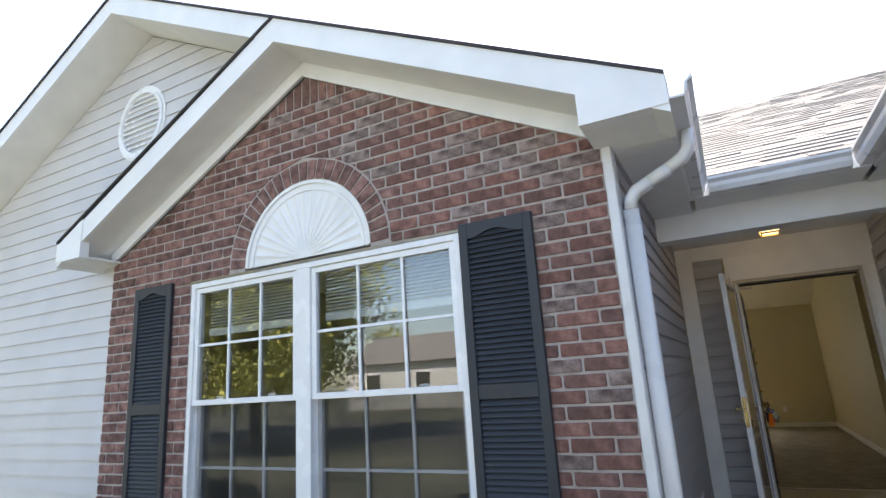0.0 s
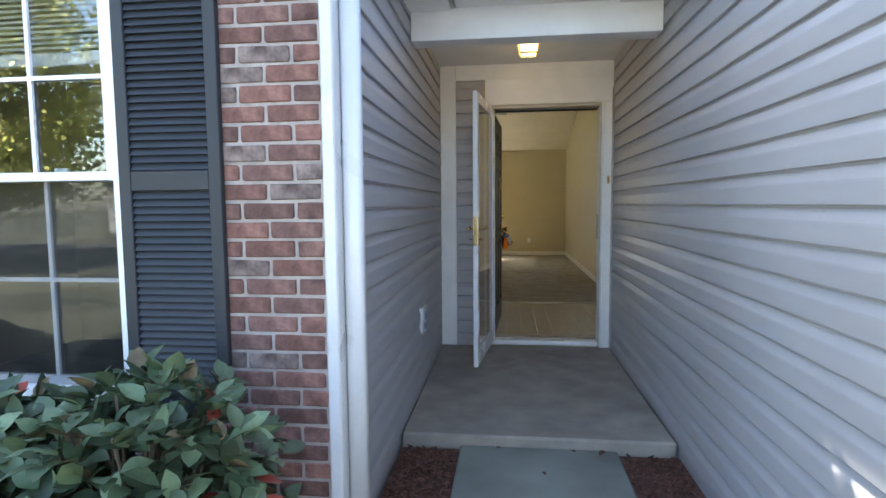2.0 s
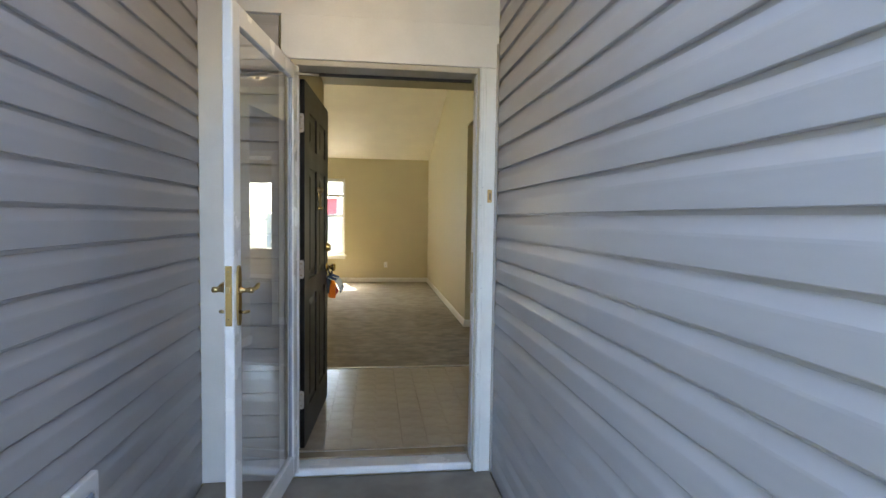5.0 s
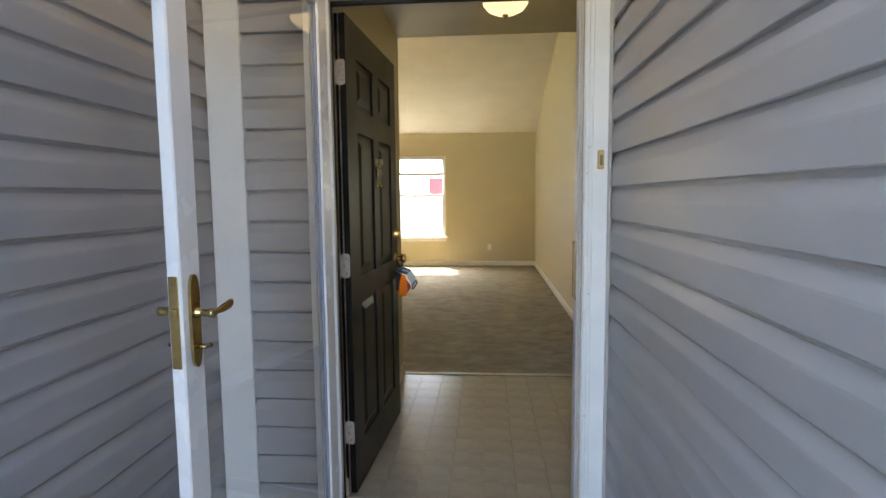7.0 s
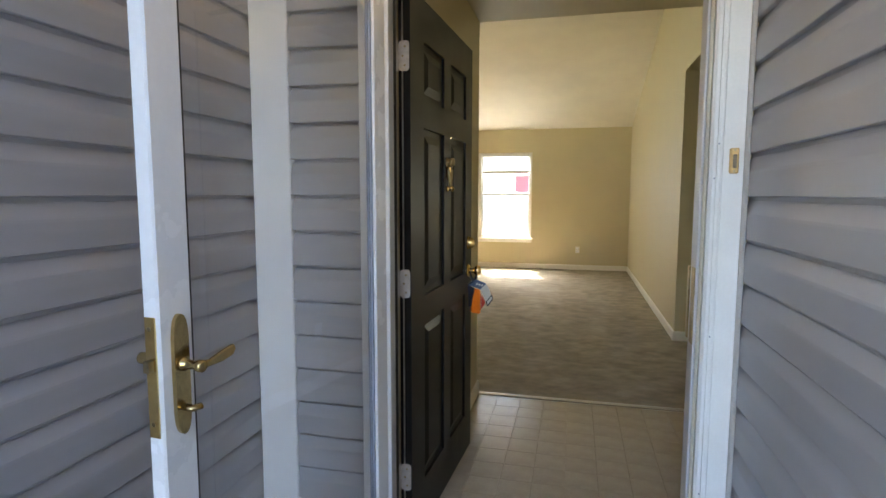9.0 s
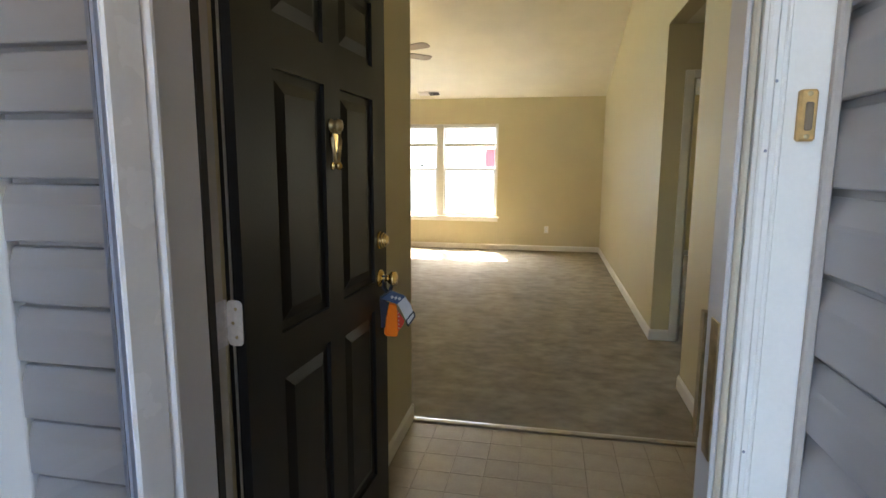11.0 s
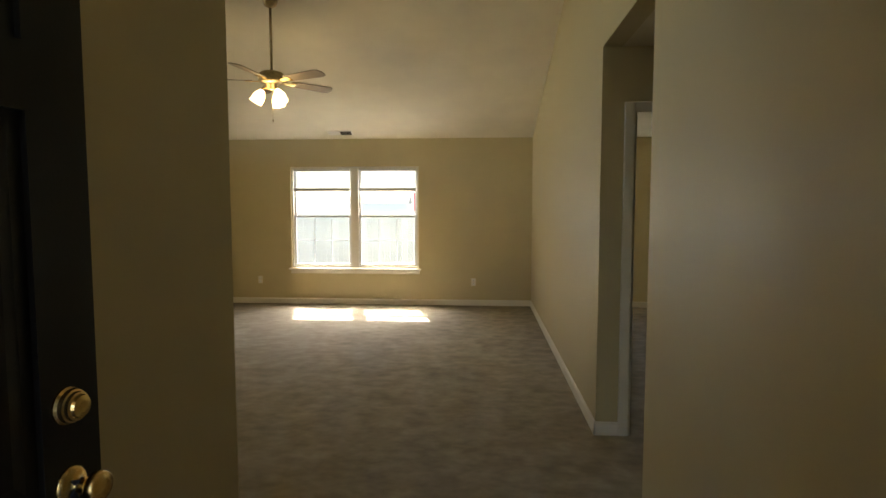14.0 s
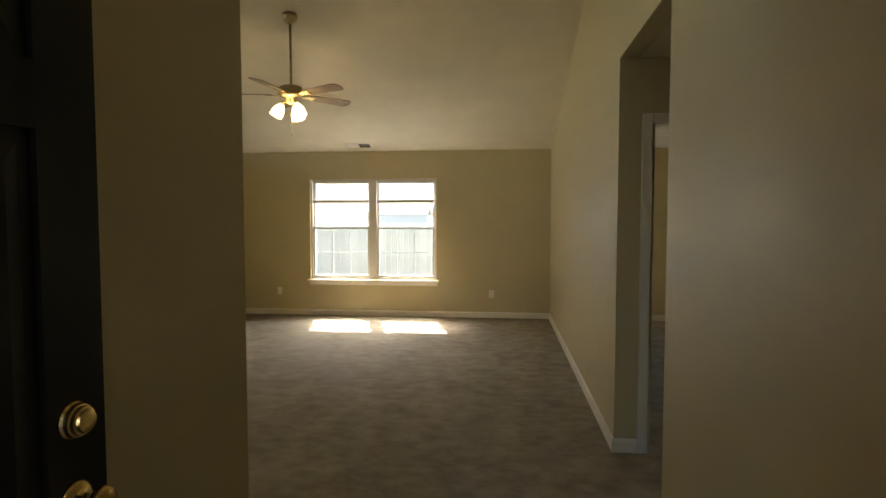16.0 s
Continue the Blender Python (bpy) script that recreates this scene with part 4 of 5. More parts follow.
bmesh.ops.transform(bm, matrix=DM, verts=bm.verts)
part("name_plate", bm, M_BRASS, kn, "brass shield plate", bevel=0.004)
bm = bmesh.new()
lathe(bm, [(0.012, 0), (0.012, 0.006), (0.007, 0.010), (0.011, 0.018), (0.012, 0.026), (0.005, 0.031)], on_door(kx, 1.448), 16)
part("striker", bm, M_BRASS, kn, smooth=True)

# ---- key float and tags hung on the knob ----
kpos = on_door(KX, KNOB_Z) @ Vector((0, 0, 0.026))
tag = thing("key_tag", (kpos.x, kpos.y, kpos.z - 0.22), "orange key float and blue tag hanging on the knob", "key tag")
TM = Matrix.Translation(kpos + Vector((0.004, -0.004, 0))) @ Matrix.Rotation(radians(30), 4, "Z")


def tag_piece(name, pts, y0, y1, mat, label="", bevel=0.0, parent=None):
    bm = bmesh.new()
    prism_y(bm, pts, y0, y1)
    bmesh.ops.transform(bm, matrix=TM, verts=bm.verts)
    return part(name, bm, mat, parent or tag, label, bevel)


bm = bmesh.new()
tube(bm, [TM @ Vector(p) for p in ((-0.012, 0.0, 0.013), (-0.016, 0, -0.01), (-0.012, 0, -0.035), (0.004, 0, -0.056))], 0.004, 0.007, 8, True)
tube(bm, [TM @ Vector(p) for p in ((0.010, 0.004, 0.013), (0.016, 0.004, -0.01), (0.016, 0.004, -0.035), (0.008, 0.004, -0.056))], 0.004, 0.007, 8, True)
part("cord", bm, M_NAVY, tag, "dark cord over the knob shank", smooth=True)
sleeve = tag_piece("sleeve", [(-0.030, -0.071), (0.013, -0.045), (0.067, -0.069), (0.035, -0.097)], -0.016, 0.010, M_BLUE, "blue vinyl sleeve with pale bars", 0.002)
for k in range(3):
    x = 0.008 + 0.014 * k
    tag_piece("print_bar", [(x, -0.066 - 0.004 * k), (x + 0.009, -0.061 - 0.004 * k), (x + 0.013, -0.070 - 0.004 * k), (x + 0.004, -0.075 - 0.004 * k)], -0.0172, -0.0162, M_PAPER, parent=sleeve)
tag_piece("backing_flap", [(-0.030, -0.073), (0.006, -0.091), (-0.010, -0.186), (-0.024, -0.186)], -0.004, 0.002, M_NAVY, "dark navy flap")
tag_piece("float", [(0.0065, -0.091), (0.030, -0.098), (0.035, -0.105), (0.037, -0.220), (0.030, -0.225), (-0.008, -0.218), (-0.013, -0.212), (-0.0065, -0.143)], -0.014, 0.010, M_ORANGE, "orange plastic float", 0.003)
tag_piece("red_card", [(0.038, -0.120), (0.065, -0.165), (0.062, -0.180), (0.038, -0.212)], -0.003, 0.001, M_RED, "red card edge with white dots")
for k in range(5):
    tag_piece("dot", [(0.041, -0.130 - 0.015 * k), (0.0445, -0.131 - 0.015 * k), (0.0445, -0.136 - 0.015 * k), (0.041, -0.135 - 0.015 * k)], -0.0045, -0.0032, M_PAPER)
paper = tag_piece("paper_tag", [(0.037, -0.097), (0.067, -0.072), (0.085, -0.098), (0.097, -0.130), (0.069, -0.165), (0.052, -0.125)], -0.008, -0.005, M_PAPER, "grey paper tag with a dark frame")
for q in ([(0.069, -0.163), (0.097, -0.130), (0.100, -0.134), (0.072, -0.167)], [(0.075, -0.186), (0.103, -0.150), (0.106, -0.154), (0.078, -0.190)],
          [(0.069, -0.165), (0.073, -0.164), (0.079, -0.187), (0.075, -0.188)], [(0.098, -0.132), (0.102, -0.133), (0.107, -0.152), (0.103, -0.153)]):
    tag_piece("frame_bar", q, -0.010, -0.004, M_NAVY, parent=paper)
tag_piece("frame_window", [(0.073, -0.165), (0.098, -0.136), (0.102, -0.151), (0.078, -0.184)], -0.007, -0.005, M_PAPER, parent=paper)


# ---- lamps ----
def foyer_light():
    t_ = thing("foyer_ceiling_light", (0.24, 1.08, HZ), "lit glass dome ceiling light with bronze finial", "ceiling light")
    m = Matrix.Translation((0.24, 1.08, HZ)) @ Matrix.Rotation(math.pi, 4, "X")
    bm = bmesh.new()
    lathe(bm, [(0.150, 0), (0.150, 0.015), (0.136, 0.03), (0.12, 0.032)], m, 32)
    part("pan", bm, M_BRASSD, t_, smooth=True)
    bm = bmesh.new()
    lathe(bm, [(0.128, 0.031), (0.130, 0.045), (0.124, 0.075), (0.100, 0.105), (0.06, 0.125), (0.015, 0.13)], m, 32)
    dome = part("dome", bm, M_DOME, t_, "glowing cream glass dome", smooth=True)
    dome.visible_shadow = False
    bm = bmesh.new()
    lathe(bm, [(0.016, 0.128), (0.018, 0.138), (0.010, 0.148), (0.003, 0.152)], m, 16)
    part("finial", bm, M_BRASSD, t_, smooth=True)


foyer_light()


def porch_light():
    x, y, z = -0.18, -0.745, PZ - 0.001
    t_ = thing("porch_ceiling_light", (x, y, z), "lit square brass porch light with glass panes", "porch light")
    block("canopy", (x - 0.085, x + 0.085, y - 0.085, y + 0.085, z - 0.018, z), M_BRASS, t_, bevel=0.004)
    for sx in (-1, 1):
        for sy in (-1, 1):
            bm = bmesh.new()
            tube(bm, [(x + sx * 0.078, y + sy * 0.078, z - 0.018), (x + sx * 0.062, y + sy * 0.062, z - 0.115)], 0.005, 0.005, 6)
            part("corner_rod", bm, M_BRASS, t_)
    bm = bmesh.new()
    a, b = 0.074, 0.059
    solid(bm, [(x - a, y - a, z - 0.019), (x + a, y - a, z - 0.019), (x + a, y + a, z - 0.019), (x - a, y + a, z - 0.019)],
          [(x - b, y - b, z - 0.108), (x + b, y - b, z - 0.108), (x + b, y + b, z - 0.108), (x - b, y + b, z - 0.108)])
    g = part("glass_box", bm, M_LANT, t_, "glowing glass panes")
    g.visible_shadow = False
    bm = bmesh.new()
    for q in ((x - 0.064, x + 0.064, y - 0.064, y - 0.056), (x - 0.064, x + 0.064, y + 0.056, y + 0.064), (x - 0.064, x - 0.056, y - 0.056, y + 0.056), (x + 0.056, x + 0.064, y - 0.056, y + 0.056)):
        box(bm, *q, z - 0.118, z - 0.107)
    part("bottom_rim", bm, M_BRASS, t_)


porch_light()

FX, FY = -1.665, 5.3


def ceiling_fan():
    top = vault(FY)
    f = thing("ceiling_fan", (FX, FY, top), "brown-bladed ceiling fan with three lit tulip shades", "ceiling fan")
    bm = bmesh.new()
    lathe(bm, [(0.07, 0.0), (0.07, 0.03), (0.055, 0.07), (0.02, 0.09)], Matrix.Translation((FX, FY, top + 0.01)) @ Matrix.Rotation(math.pi, 4, "X"), 24)
    part("canopy", bm, M_BRASSD, f, smooth=True)
    hub = 2.735
    bm = bmesh.new()
    lathe(bm, [(0.012, hub + 0.06), (0.012, top - 0.06)], Matrix.Translation((FX, FY, 0)), 12)
    part("down_rod", bm, M_BRASSD, f, smooth=True)
    bm = bmesh.new()
    lathe(bm, [(0.03, hub + 0.09), (0.10, hub + 0.07), (0.125, hub + 0.045), (0.125, hub - 0.01), (0.10, hub - 0.03), (0.055, hub - 0.04), (0.05, hub - 0.085), (0.02, hub - 0.095)], Matrix.Translation((FX, FY, 0)), 28)
    part("motor", bm, M_BRASSD, f, "antique brass motor housing", smooth=True)
    for i in range(5):
        m = Matrix.Translation((FX, FY, hub - 0.012)) @ Matrix.Rotation(radians(72 * i + 46), 4, "Z") @ Matrix.Rotation(radians(-12), 4, "X")
        bm = bmesh.new()
        prism_z(bm, [(0.10, -0.015), (0.17, -0.03), (0.24, -0.04), (0.24, 0.04), (0.17, 0.03), (0.10, 0.015)], -0.004, 0.002)
        bmesh.ops.transform(bm, matrix=m, verts=bm.verts)
        part("blade_iron", bm, M_BRASS, f, bevel=0.001)
        bm = bmesh.new()
        prism_z(bm, [(0.19, -0.055), (0.58, -0.07), (0.62, -0.055), (0.635, -0.02), (0.635, 0.02), (0.62, 0.055), (0.58, 0.07), (0.19, 0.055)], 0.003, 0.010)
        bmesh.ops.transform(bm, matrix=m, verts=bm.verts)
        part("blade", bm, M_FANW, f)
    for i in range(3):
        a = radians(120 * i + 205)
        d = Vector((math.cos(a), math.sin(a), 0))
        p = Vector((FX, FY, hub - 0.085)) + d * 0.085
        bm = bmesh.new()
        tube(bm, [Vector((FX, FY, hub - 0.07)) + d * 0.03, p, p + d * 0.01 + Vector((0, 0, -0.02))], 0.008, 0.008, 8)
        arm = part("lamp_arm", bm, M_BRASS, f, smooth=True)
        tilt = Vector((0, 0, 1)).rotation_difference((d * 0.55 + Vector((0, 0, -1))).normalized()).to_matrix().to_4x4()
        bm = bmesh.new()
        lathe(bm, [(0.022, 0.0), (0.035, 0.02), (0.052, 0.05), (0.060, 0.085), (0.056, 0.115), (0.064, 0.13)], Matrix.Translation(p + Vector((0, 0, -0.015))) @ tilt, 20)
        sh = part("shade", bm, M_SHADE, arm, "glowing tulip glass shade", smooth=True)
        sh.visible_shadow = False
    bm = bmesh.new()
    tube(bm, [(FX + 0.005, FY, hub - 0.095), (FX + 0.005, FY, hub - 0.36)], 0.0018, 0.0018, 6)
    ch = part("pull_chain", bm, M_BRASSD, f)
    bm = bmesh.new()
    lathe(bm, [(0.003, 0), (0.007, 0.01), (0.006, 0.025), (0.002, 0.03)], Matrix.Translation((FX + 0.005, FY, hub - 0.39)), 10)
    part("pull_knob", bm, M_BRASSD, ch)


ceiling_fan()


# ---- living room window ----
window_2 = thing("window_2", (-1.64, YW, WZ0), "white double-hung twin window with raised blinds", "window", kind="structure")
WM = -1.636
bm = bmesh.new()
for x0, x1, z0, z1 in ((W0, W0 + 0.03, WZ0, WZ1), (W1 - 0.03, W1, WZ0, WZ1), (W0 + 0.03, W1 - 0.03, WZ1 - 0.03, WZ1), (W0 + 0.03, W1 - 0.03, WZ0, WZ0 + 0.03), (WM - 0.055, WM + 0.055, WZ0 + 0.03, WZ1 - 0.03)):
    box(bm, x0, x1, YW + 0.03, YW + 0.12, z0, z1)
part("window_frame", bm, M_BASE, window_2)
for x0, x1 in ((W0 + 0.032, WM - 0.057), (WM + 0.057, W1 - 0.032)):
    sash(window_2, x0, x1, 1.40, WZ1 - 0.032, YW + 0.085, 1, 1, M_VINYLW, glass=M_GLASS, name="upper_sash")
    sash(window_2, x0, x1, WZ0 + 0.032, 1.435, YW + 0.045, 3, 2, M_VINYLW, bar=0.010, glass=M_GLASS, name="lower_sash")
    # added mesh: weakens the sun patch on the carpet
    block("sash_screen", (x0 + 0.006, x1 - 0.006, YW + 0.101, YW + 0.1018, WZ0 + 0.034, 1.418), M_SCREEN_DIM, window_2, "fine grey screen added outside the lower sash to dim daylight")
    blind("window_blind", x0 + 0.01, x1 - 0.01, YW + 0.022, WZ1 - 0.032, 1.80, "raised white mini blind in the living room window")
block("window_sill", (W0 - 0.035, W1 + 0.035, YW - 0.045, YW - 0.001, WZ0 - 0.028, WZ0), M_BASE, window_2, bevel=0.004)
block("window_apron", (W0 - 0.01, W1 + 0.01, YW - 0.014, YW - 0.001, WZ0 - 0.085, WZ0 - 0.029), M_BASE, window_2, bevel=0.003)


def outlet(x, y, z, axis, label, plate=M_BASE):
    """A duplex outlet; axis: the direction its face looks in."""
    o = thing("wall_outlet", (x, y, z), label, "outlet", group="wall outlets")
    m = Matrix.Translation((x, y, z)) @ Matrix.Rotation(axis, 4, "Z")
    local_box("cover_plate", (-0.036, 0.036, -0.006, -0.001, -0.058, 0.058), plate, o, m, bevel=0.002)
    for s in (-1, 1):
        local_box("socket", (-0.016, 0.016, -0.008, -0.0062, s * 0.026 - 0.014, s * 0.026 + 0.014), M_VINYLW, o, m, bevel=0.001)
        for q in (-0.006, 0.006):
            local_box("slot", (q - 0.001, q + 0.001, -0.0086, -0.0081, s * 0.026 - 0.005, s * 0.026 + 0.006), M_RUBBER, o, m)
    return o


outlet(0.19, YW, 0.42, 0.0, "cream duplex outlet on the far wall")
outlet(-3.137, YW, 0.43, 0.0, "cream duplex outlet under the window side")
outlet(RX, 1.462, 0.46, radians(-90), "cream duplex outlet on the entry wall")

# outside outlet with its cover
oo = thing("porch_outlet", (XL, -1.20, 0.49), "white weatherproof outlet cover on the siding", "outlet")
block("mounting_block", (XL - 0.010, XL + 0.016, -1.285, -1.115, 0.40, 0.585), M_VINYLW, oo, bevel=0.004)
for z in (0.445, 0.515):
    block("flip_cover", (XL + 0.017, XL + 0.030, -1.228, -1.172, z - 0.024, z + 0.026), M_COVER, oo, "blue-grey flip cover", bevel=0.006)
    block("hinge", (XL + 0.017, XL + 0.026, -1.171, -1.163, z - 0.015, z + 0.017), M_NICKEL, oo)

# door bell
bell = thing("door_bell", (0.547, -0.03, 1.517), "small brass door bell button on the casing", "door bell")
block("plate", (0.536, 0.559, -0.043, -0.0305, 1.483, 1.552), M_BELL, bell, "lacquered brass plate", bevel=0.003)
for z in (1.489, 1.546):
    bm = bmesh.new()
    lathe(bm, [(0.0035, 0), (0.0035, 0.001), (0.001, 0.0016)], Matrix.Translation((0.5475, -0.0432, z)) @ Matrix.Rotation(radians(90), 4, "X"), 8)
    part("screw", bm, M_BRASSD, bell)
block("button", (0.5425, 0.5525, -0.0475, -0.0432, 1.497, 1.535), M_FANW, bell, "brown button", bevel=0.002)

# ceiling register
reg = thing("ceiling_register", (-1.78, 8.226, vault(8.226)), "white louvred ceiling air register", "air vent")
RM = Matrix.Translation((-1.78, 8.226, vault(8.226))) @ Matrix.Rotation(-math.atan(CS), 4, "X")
local_box("frame", (-0.19, 0.19, -0.08, 0.08, -0.010, -0.002), M_BASE, reg, RM, bevel=0.003)
for i in range(5):
    local_box("slat", (-0.17, -0.005, -0.055 + i * 0.026, -0.045 + i * 0.026, -0.016, -0.0105), M_SOFFIT, reg, RM)
    local_box("slat", (0.005, 0.17, -0.055 + i * 0.026, -0.045 + i * 0.026, -0.016, -0.0105), M_RUBBER, reg, RM)


# ---- planting ----
def leaf(bm, p, d, up, size):
    """A pointed oval leaf, lightly folded along its rib and drooping towards its tip."""
    side = d.cross(up)
    side = side.normalized() if side.length > 1e-4 else Vector((1, 0, 0))
    nrm = side.cross(d).normalized()
    ribs, lefts, rights = [], [], []
    for u, w in ((0.0, 0.0), (0.18, 0.62), (0.42, 1.0), (0.70, 0.78), (1.0, 0.0)):
        c = p + d * size * u - nrm * size * 0.22 * u * u
        if w == 0.0:
            v = bm.verts.new(c)
            ribs.append(v), lefts.append(v), rights.append(v)
            continue
        hw = size * 0.33 * w
        ribs.append(bm.verts.new(c))
        lefts.append(bm.verts.new(c + side * hw + nrm * hw * 0.28))
        rights.append(bm.verts.new(c - side * hw + nrm * hw * 0.28))
    for i in range(4):
        for edge, flip in ((lefts, False), (rights, True)):
            q = [ribs[i], edge[i], edge[i + 1], ribs[i + 1]]
            q = [v for k, v in enumerate(q) if v not in q[:k]]
            bm.faces.new(q[::-1] if flip else q)


def shrub(name, lobes, count, size, mat, label, seed, red=0, dry=0, twigs=(), stem=M_BARK):
    """Lobes of (centre, radii); leaves on sprigs over and in them, stems from the ground."""
    rnd = random.Random(seed)
    base = sum((Vector(c) for c, r in lobes), Vector()) / len(lobes)
    s = thing(name, (base.x, base.y, -0.12), label, "shrub")
    leaves, reds, dries, wood = bmesh.new(), bmesh.new(), bmesh.new(), bmesh.new()
    weights = [r[0] * r[2] for c, r in lobes]
    for i in range(count):
        c, r = rnd.choices(lobes, weights)[0]
        while True:
            q = Vector((rnd.gauss(0, 1), rnd.gauss(0, 1), rnd.gauss(0.25, 1)))
            if q.length > 0.01:
                q.normalize()
                break
        k = rnd.random() ** 0.28 * (1 + 0.16 * noise.noise(q * 2.3 + Vector(c) * 3))
        p = Vector(c) + Vector((q.x * r[0], q.y * r[1], q.z * r[2])) * k
        if p.z < -0.08:
            continue
        out = Vector((q.x / r[0], q.y / r[1], q.z / r[2])).normalized()
        n_ = rnd.randint(3, 5)
        for j in range(n_):
            d = (out * 0.7 + Vector((rnd.gauss(0, 0.7), rnd.gauss(0, 0.7), rnd.gauss(0.05, 0.45)))).normalized()
            k = rnd.random()
            tgt = reds if k < red else dries if k < red + dry else leaves
            leaf(tgt, p + d * size * 0.2, d, (Vector((0, 0, 1)) + out * 0.6 + Vector((rnd.gauss(0, .4), rnd.gauss(0, .4), 0))).normalized(), size * rnd.uniform(0.65, 1.2))
        if i % 6 == 0:
            b = Vector((c[0] + rnd.uniform(-0.2, 0.2) * r[0], c[1] + rnd.uniform(-0.2, 0.2) * r[1], -0.12))
            mid = b.lerp(p, 0.55) + Vector((0, 0, 0.08))
            tube(wood, [b, mid, p], 0.005, 0.005, 5)
    part("foliage", leaves, mat, s, smooth=True)
    if red:
        part("red_foliage", reds, M_LEAFR, s, "turning red leaves", smooth=True)
        part("dry_foliage", dries, M_LEAFB, s, "dry brown and yellow leaves", smooth=True)
    else:
        reds.free(), dries.free()
    for x0, x1, y0, y1, z0, z1 in twigs:
        for i in range(26):
            b = Vector((rnd.uniform(x0, x1), rnd.uniform(y0, y1), z0 + rnd.uniform(0, 0.06)))
            t_ = b + Vector((rnd.gauss(0, 0.08), rnd.gauss(0, 0.06), (z1 - z0) * rnd.uniform(0.5, 1.0)))
            tube(wood, [b, b.lerp(t_, 0.5) + Vector((rnd.gauss(0, 0.015), rnd.gauss(0, 0.015), 0.01)), t_], 0.0028, 0.0028, 5)
    part("woody_stem", wood, stem, s)
    return s


shrub("broadleaf_shrub", [((-1.95, -3.72, 0.33), (0.55, 0.38, 0.47)), ((-1.38, -3.66, 0.39), (0.40, 0.34, 0.45)), ((-1.7, -4.05, 0.24), (0.6, 0.36, 0.40)), ((-2.5, -3.95, 0.16), (0.45, 0.38, 0.36))],
      2300, 0.080, M_LEAF, "green broadleaf shrub with a few red leaves", 5, red=0.018, dry=0.06, twigs=((-2.45, -1.75, -3.75, -3.5, 0.35, 0.70),))
shrub("yew_shrub", [((-3.6, -3.85, 0.25), (0.7, 0.5, 0.42)), ((-4.4, -3.7, 0.38), (0.6, 0.45, 0.44)), ((-3.0, -3.65, 0.15), (0.45, 0.35, 0.36))],
      7000, 0.034, M_LEAFD, "dark green clipped evergreen shrub", 9)


def tree(name, x, y, height, crown, seed, label, limbs=190, tuft=330):
    """A trunk with limbs; the crown is many small folded leaves in uneven tufts round the limbs' ends."""
    rnd, gen = random.Random(seed), np.random.default_rng(seed)
    t_ = thing(name, (x, y, -0.16), label, "tree", group="street trees")
    wood = bmesh.new()
    tube(wood, [(x, y, -0.2), (x + 0.05, y, height * 0.2), (x + 0.1, y + 0.05, height * 0.45), (x, y, height * 0.8)], 0.16, 0.16, 10)
    centres = []
    for i in range(limbs):
        a, h = rnd.uniform(0, 6.28), rnd.uniform(0.20, 0.97)
        rr = crown * math.sin(math.pi * min(1, (h - 0.02) / 1.02)) ** 0.6 * rnd.uniform(0.45, 1.0)
        tip = Vector((x + rr * math.cos(a), y + rr * math.sin(a), height * h))
        root = Vector((x, y, height * (h * 0.72)))
        tube(wood, [root, root.lerp(tip, 0.6) + Vector((0, 0, 0.15)), tip], 0.03, 0.03, 5)
        u = gen.uniform(0.45, 1.08, (tuft, 1))
        centres.append(np.array(root) * (1 - u) + np.array(tip) * u + gen.normal(0, 0.30, (tuft, 3)))
    c = np.concatenate(centres)
    n_ = len(c)
    d, e = gen.normal(0, 1, (n_, 3)), gen.normal(0, 1, (n_, 3))
    d /= np.linalg.norm(d, axis=1, keepdims=True)
    e = np.cross(d, e)
    e /= np.linalg.norm(e, axis=1, keepdims=True)
    fold = np.cross(d, e)
    size = gen.uniform(0.10, 0.19, (n_, 1))
    pts = np.stack([c, c + d * size * 0.5 + e * size * 0.36 + fold * size * 0.10, c + d * size, c + d * size * 0.5 - e * size * 0.36 + fold * size * 0.10], axis=1).reshape(-1, 3)
    k = np.arange(n_) * 4
    tris = np.concatenate([np.stack([k, k + 1, k + 2], 1), np.stack([k, k + 2, k + 3], 1)])
    me = bpy.data.meshes.new("crown")
    me.from_pydata(pts.tolist(), [], tris.tolist())
    me.materials.append(M_LEAFT)
    part("trunk", wood, M_BARK, t_)
    under(new("crown", me), t_)


tree("street_tree", -13.6, -13.0, 8.4, 4.4, 3, "large leafy yellow-green street tree")
tree("street_tree", -20.0, -14.0, 7.5, 2.9, 4, "large leafy yellow-green street tree")
tree("street_tree", -25.0, -38.0, 6.0, 2.4, 6, "leafy yellow-green tree across the street", 45, 130)
tree("street_tree", -12.0, -41.0, 5.5, 2.4, 7, "leafy yellow-green tree across the street", 45, 130)


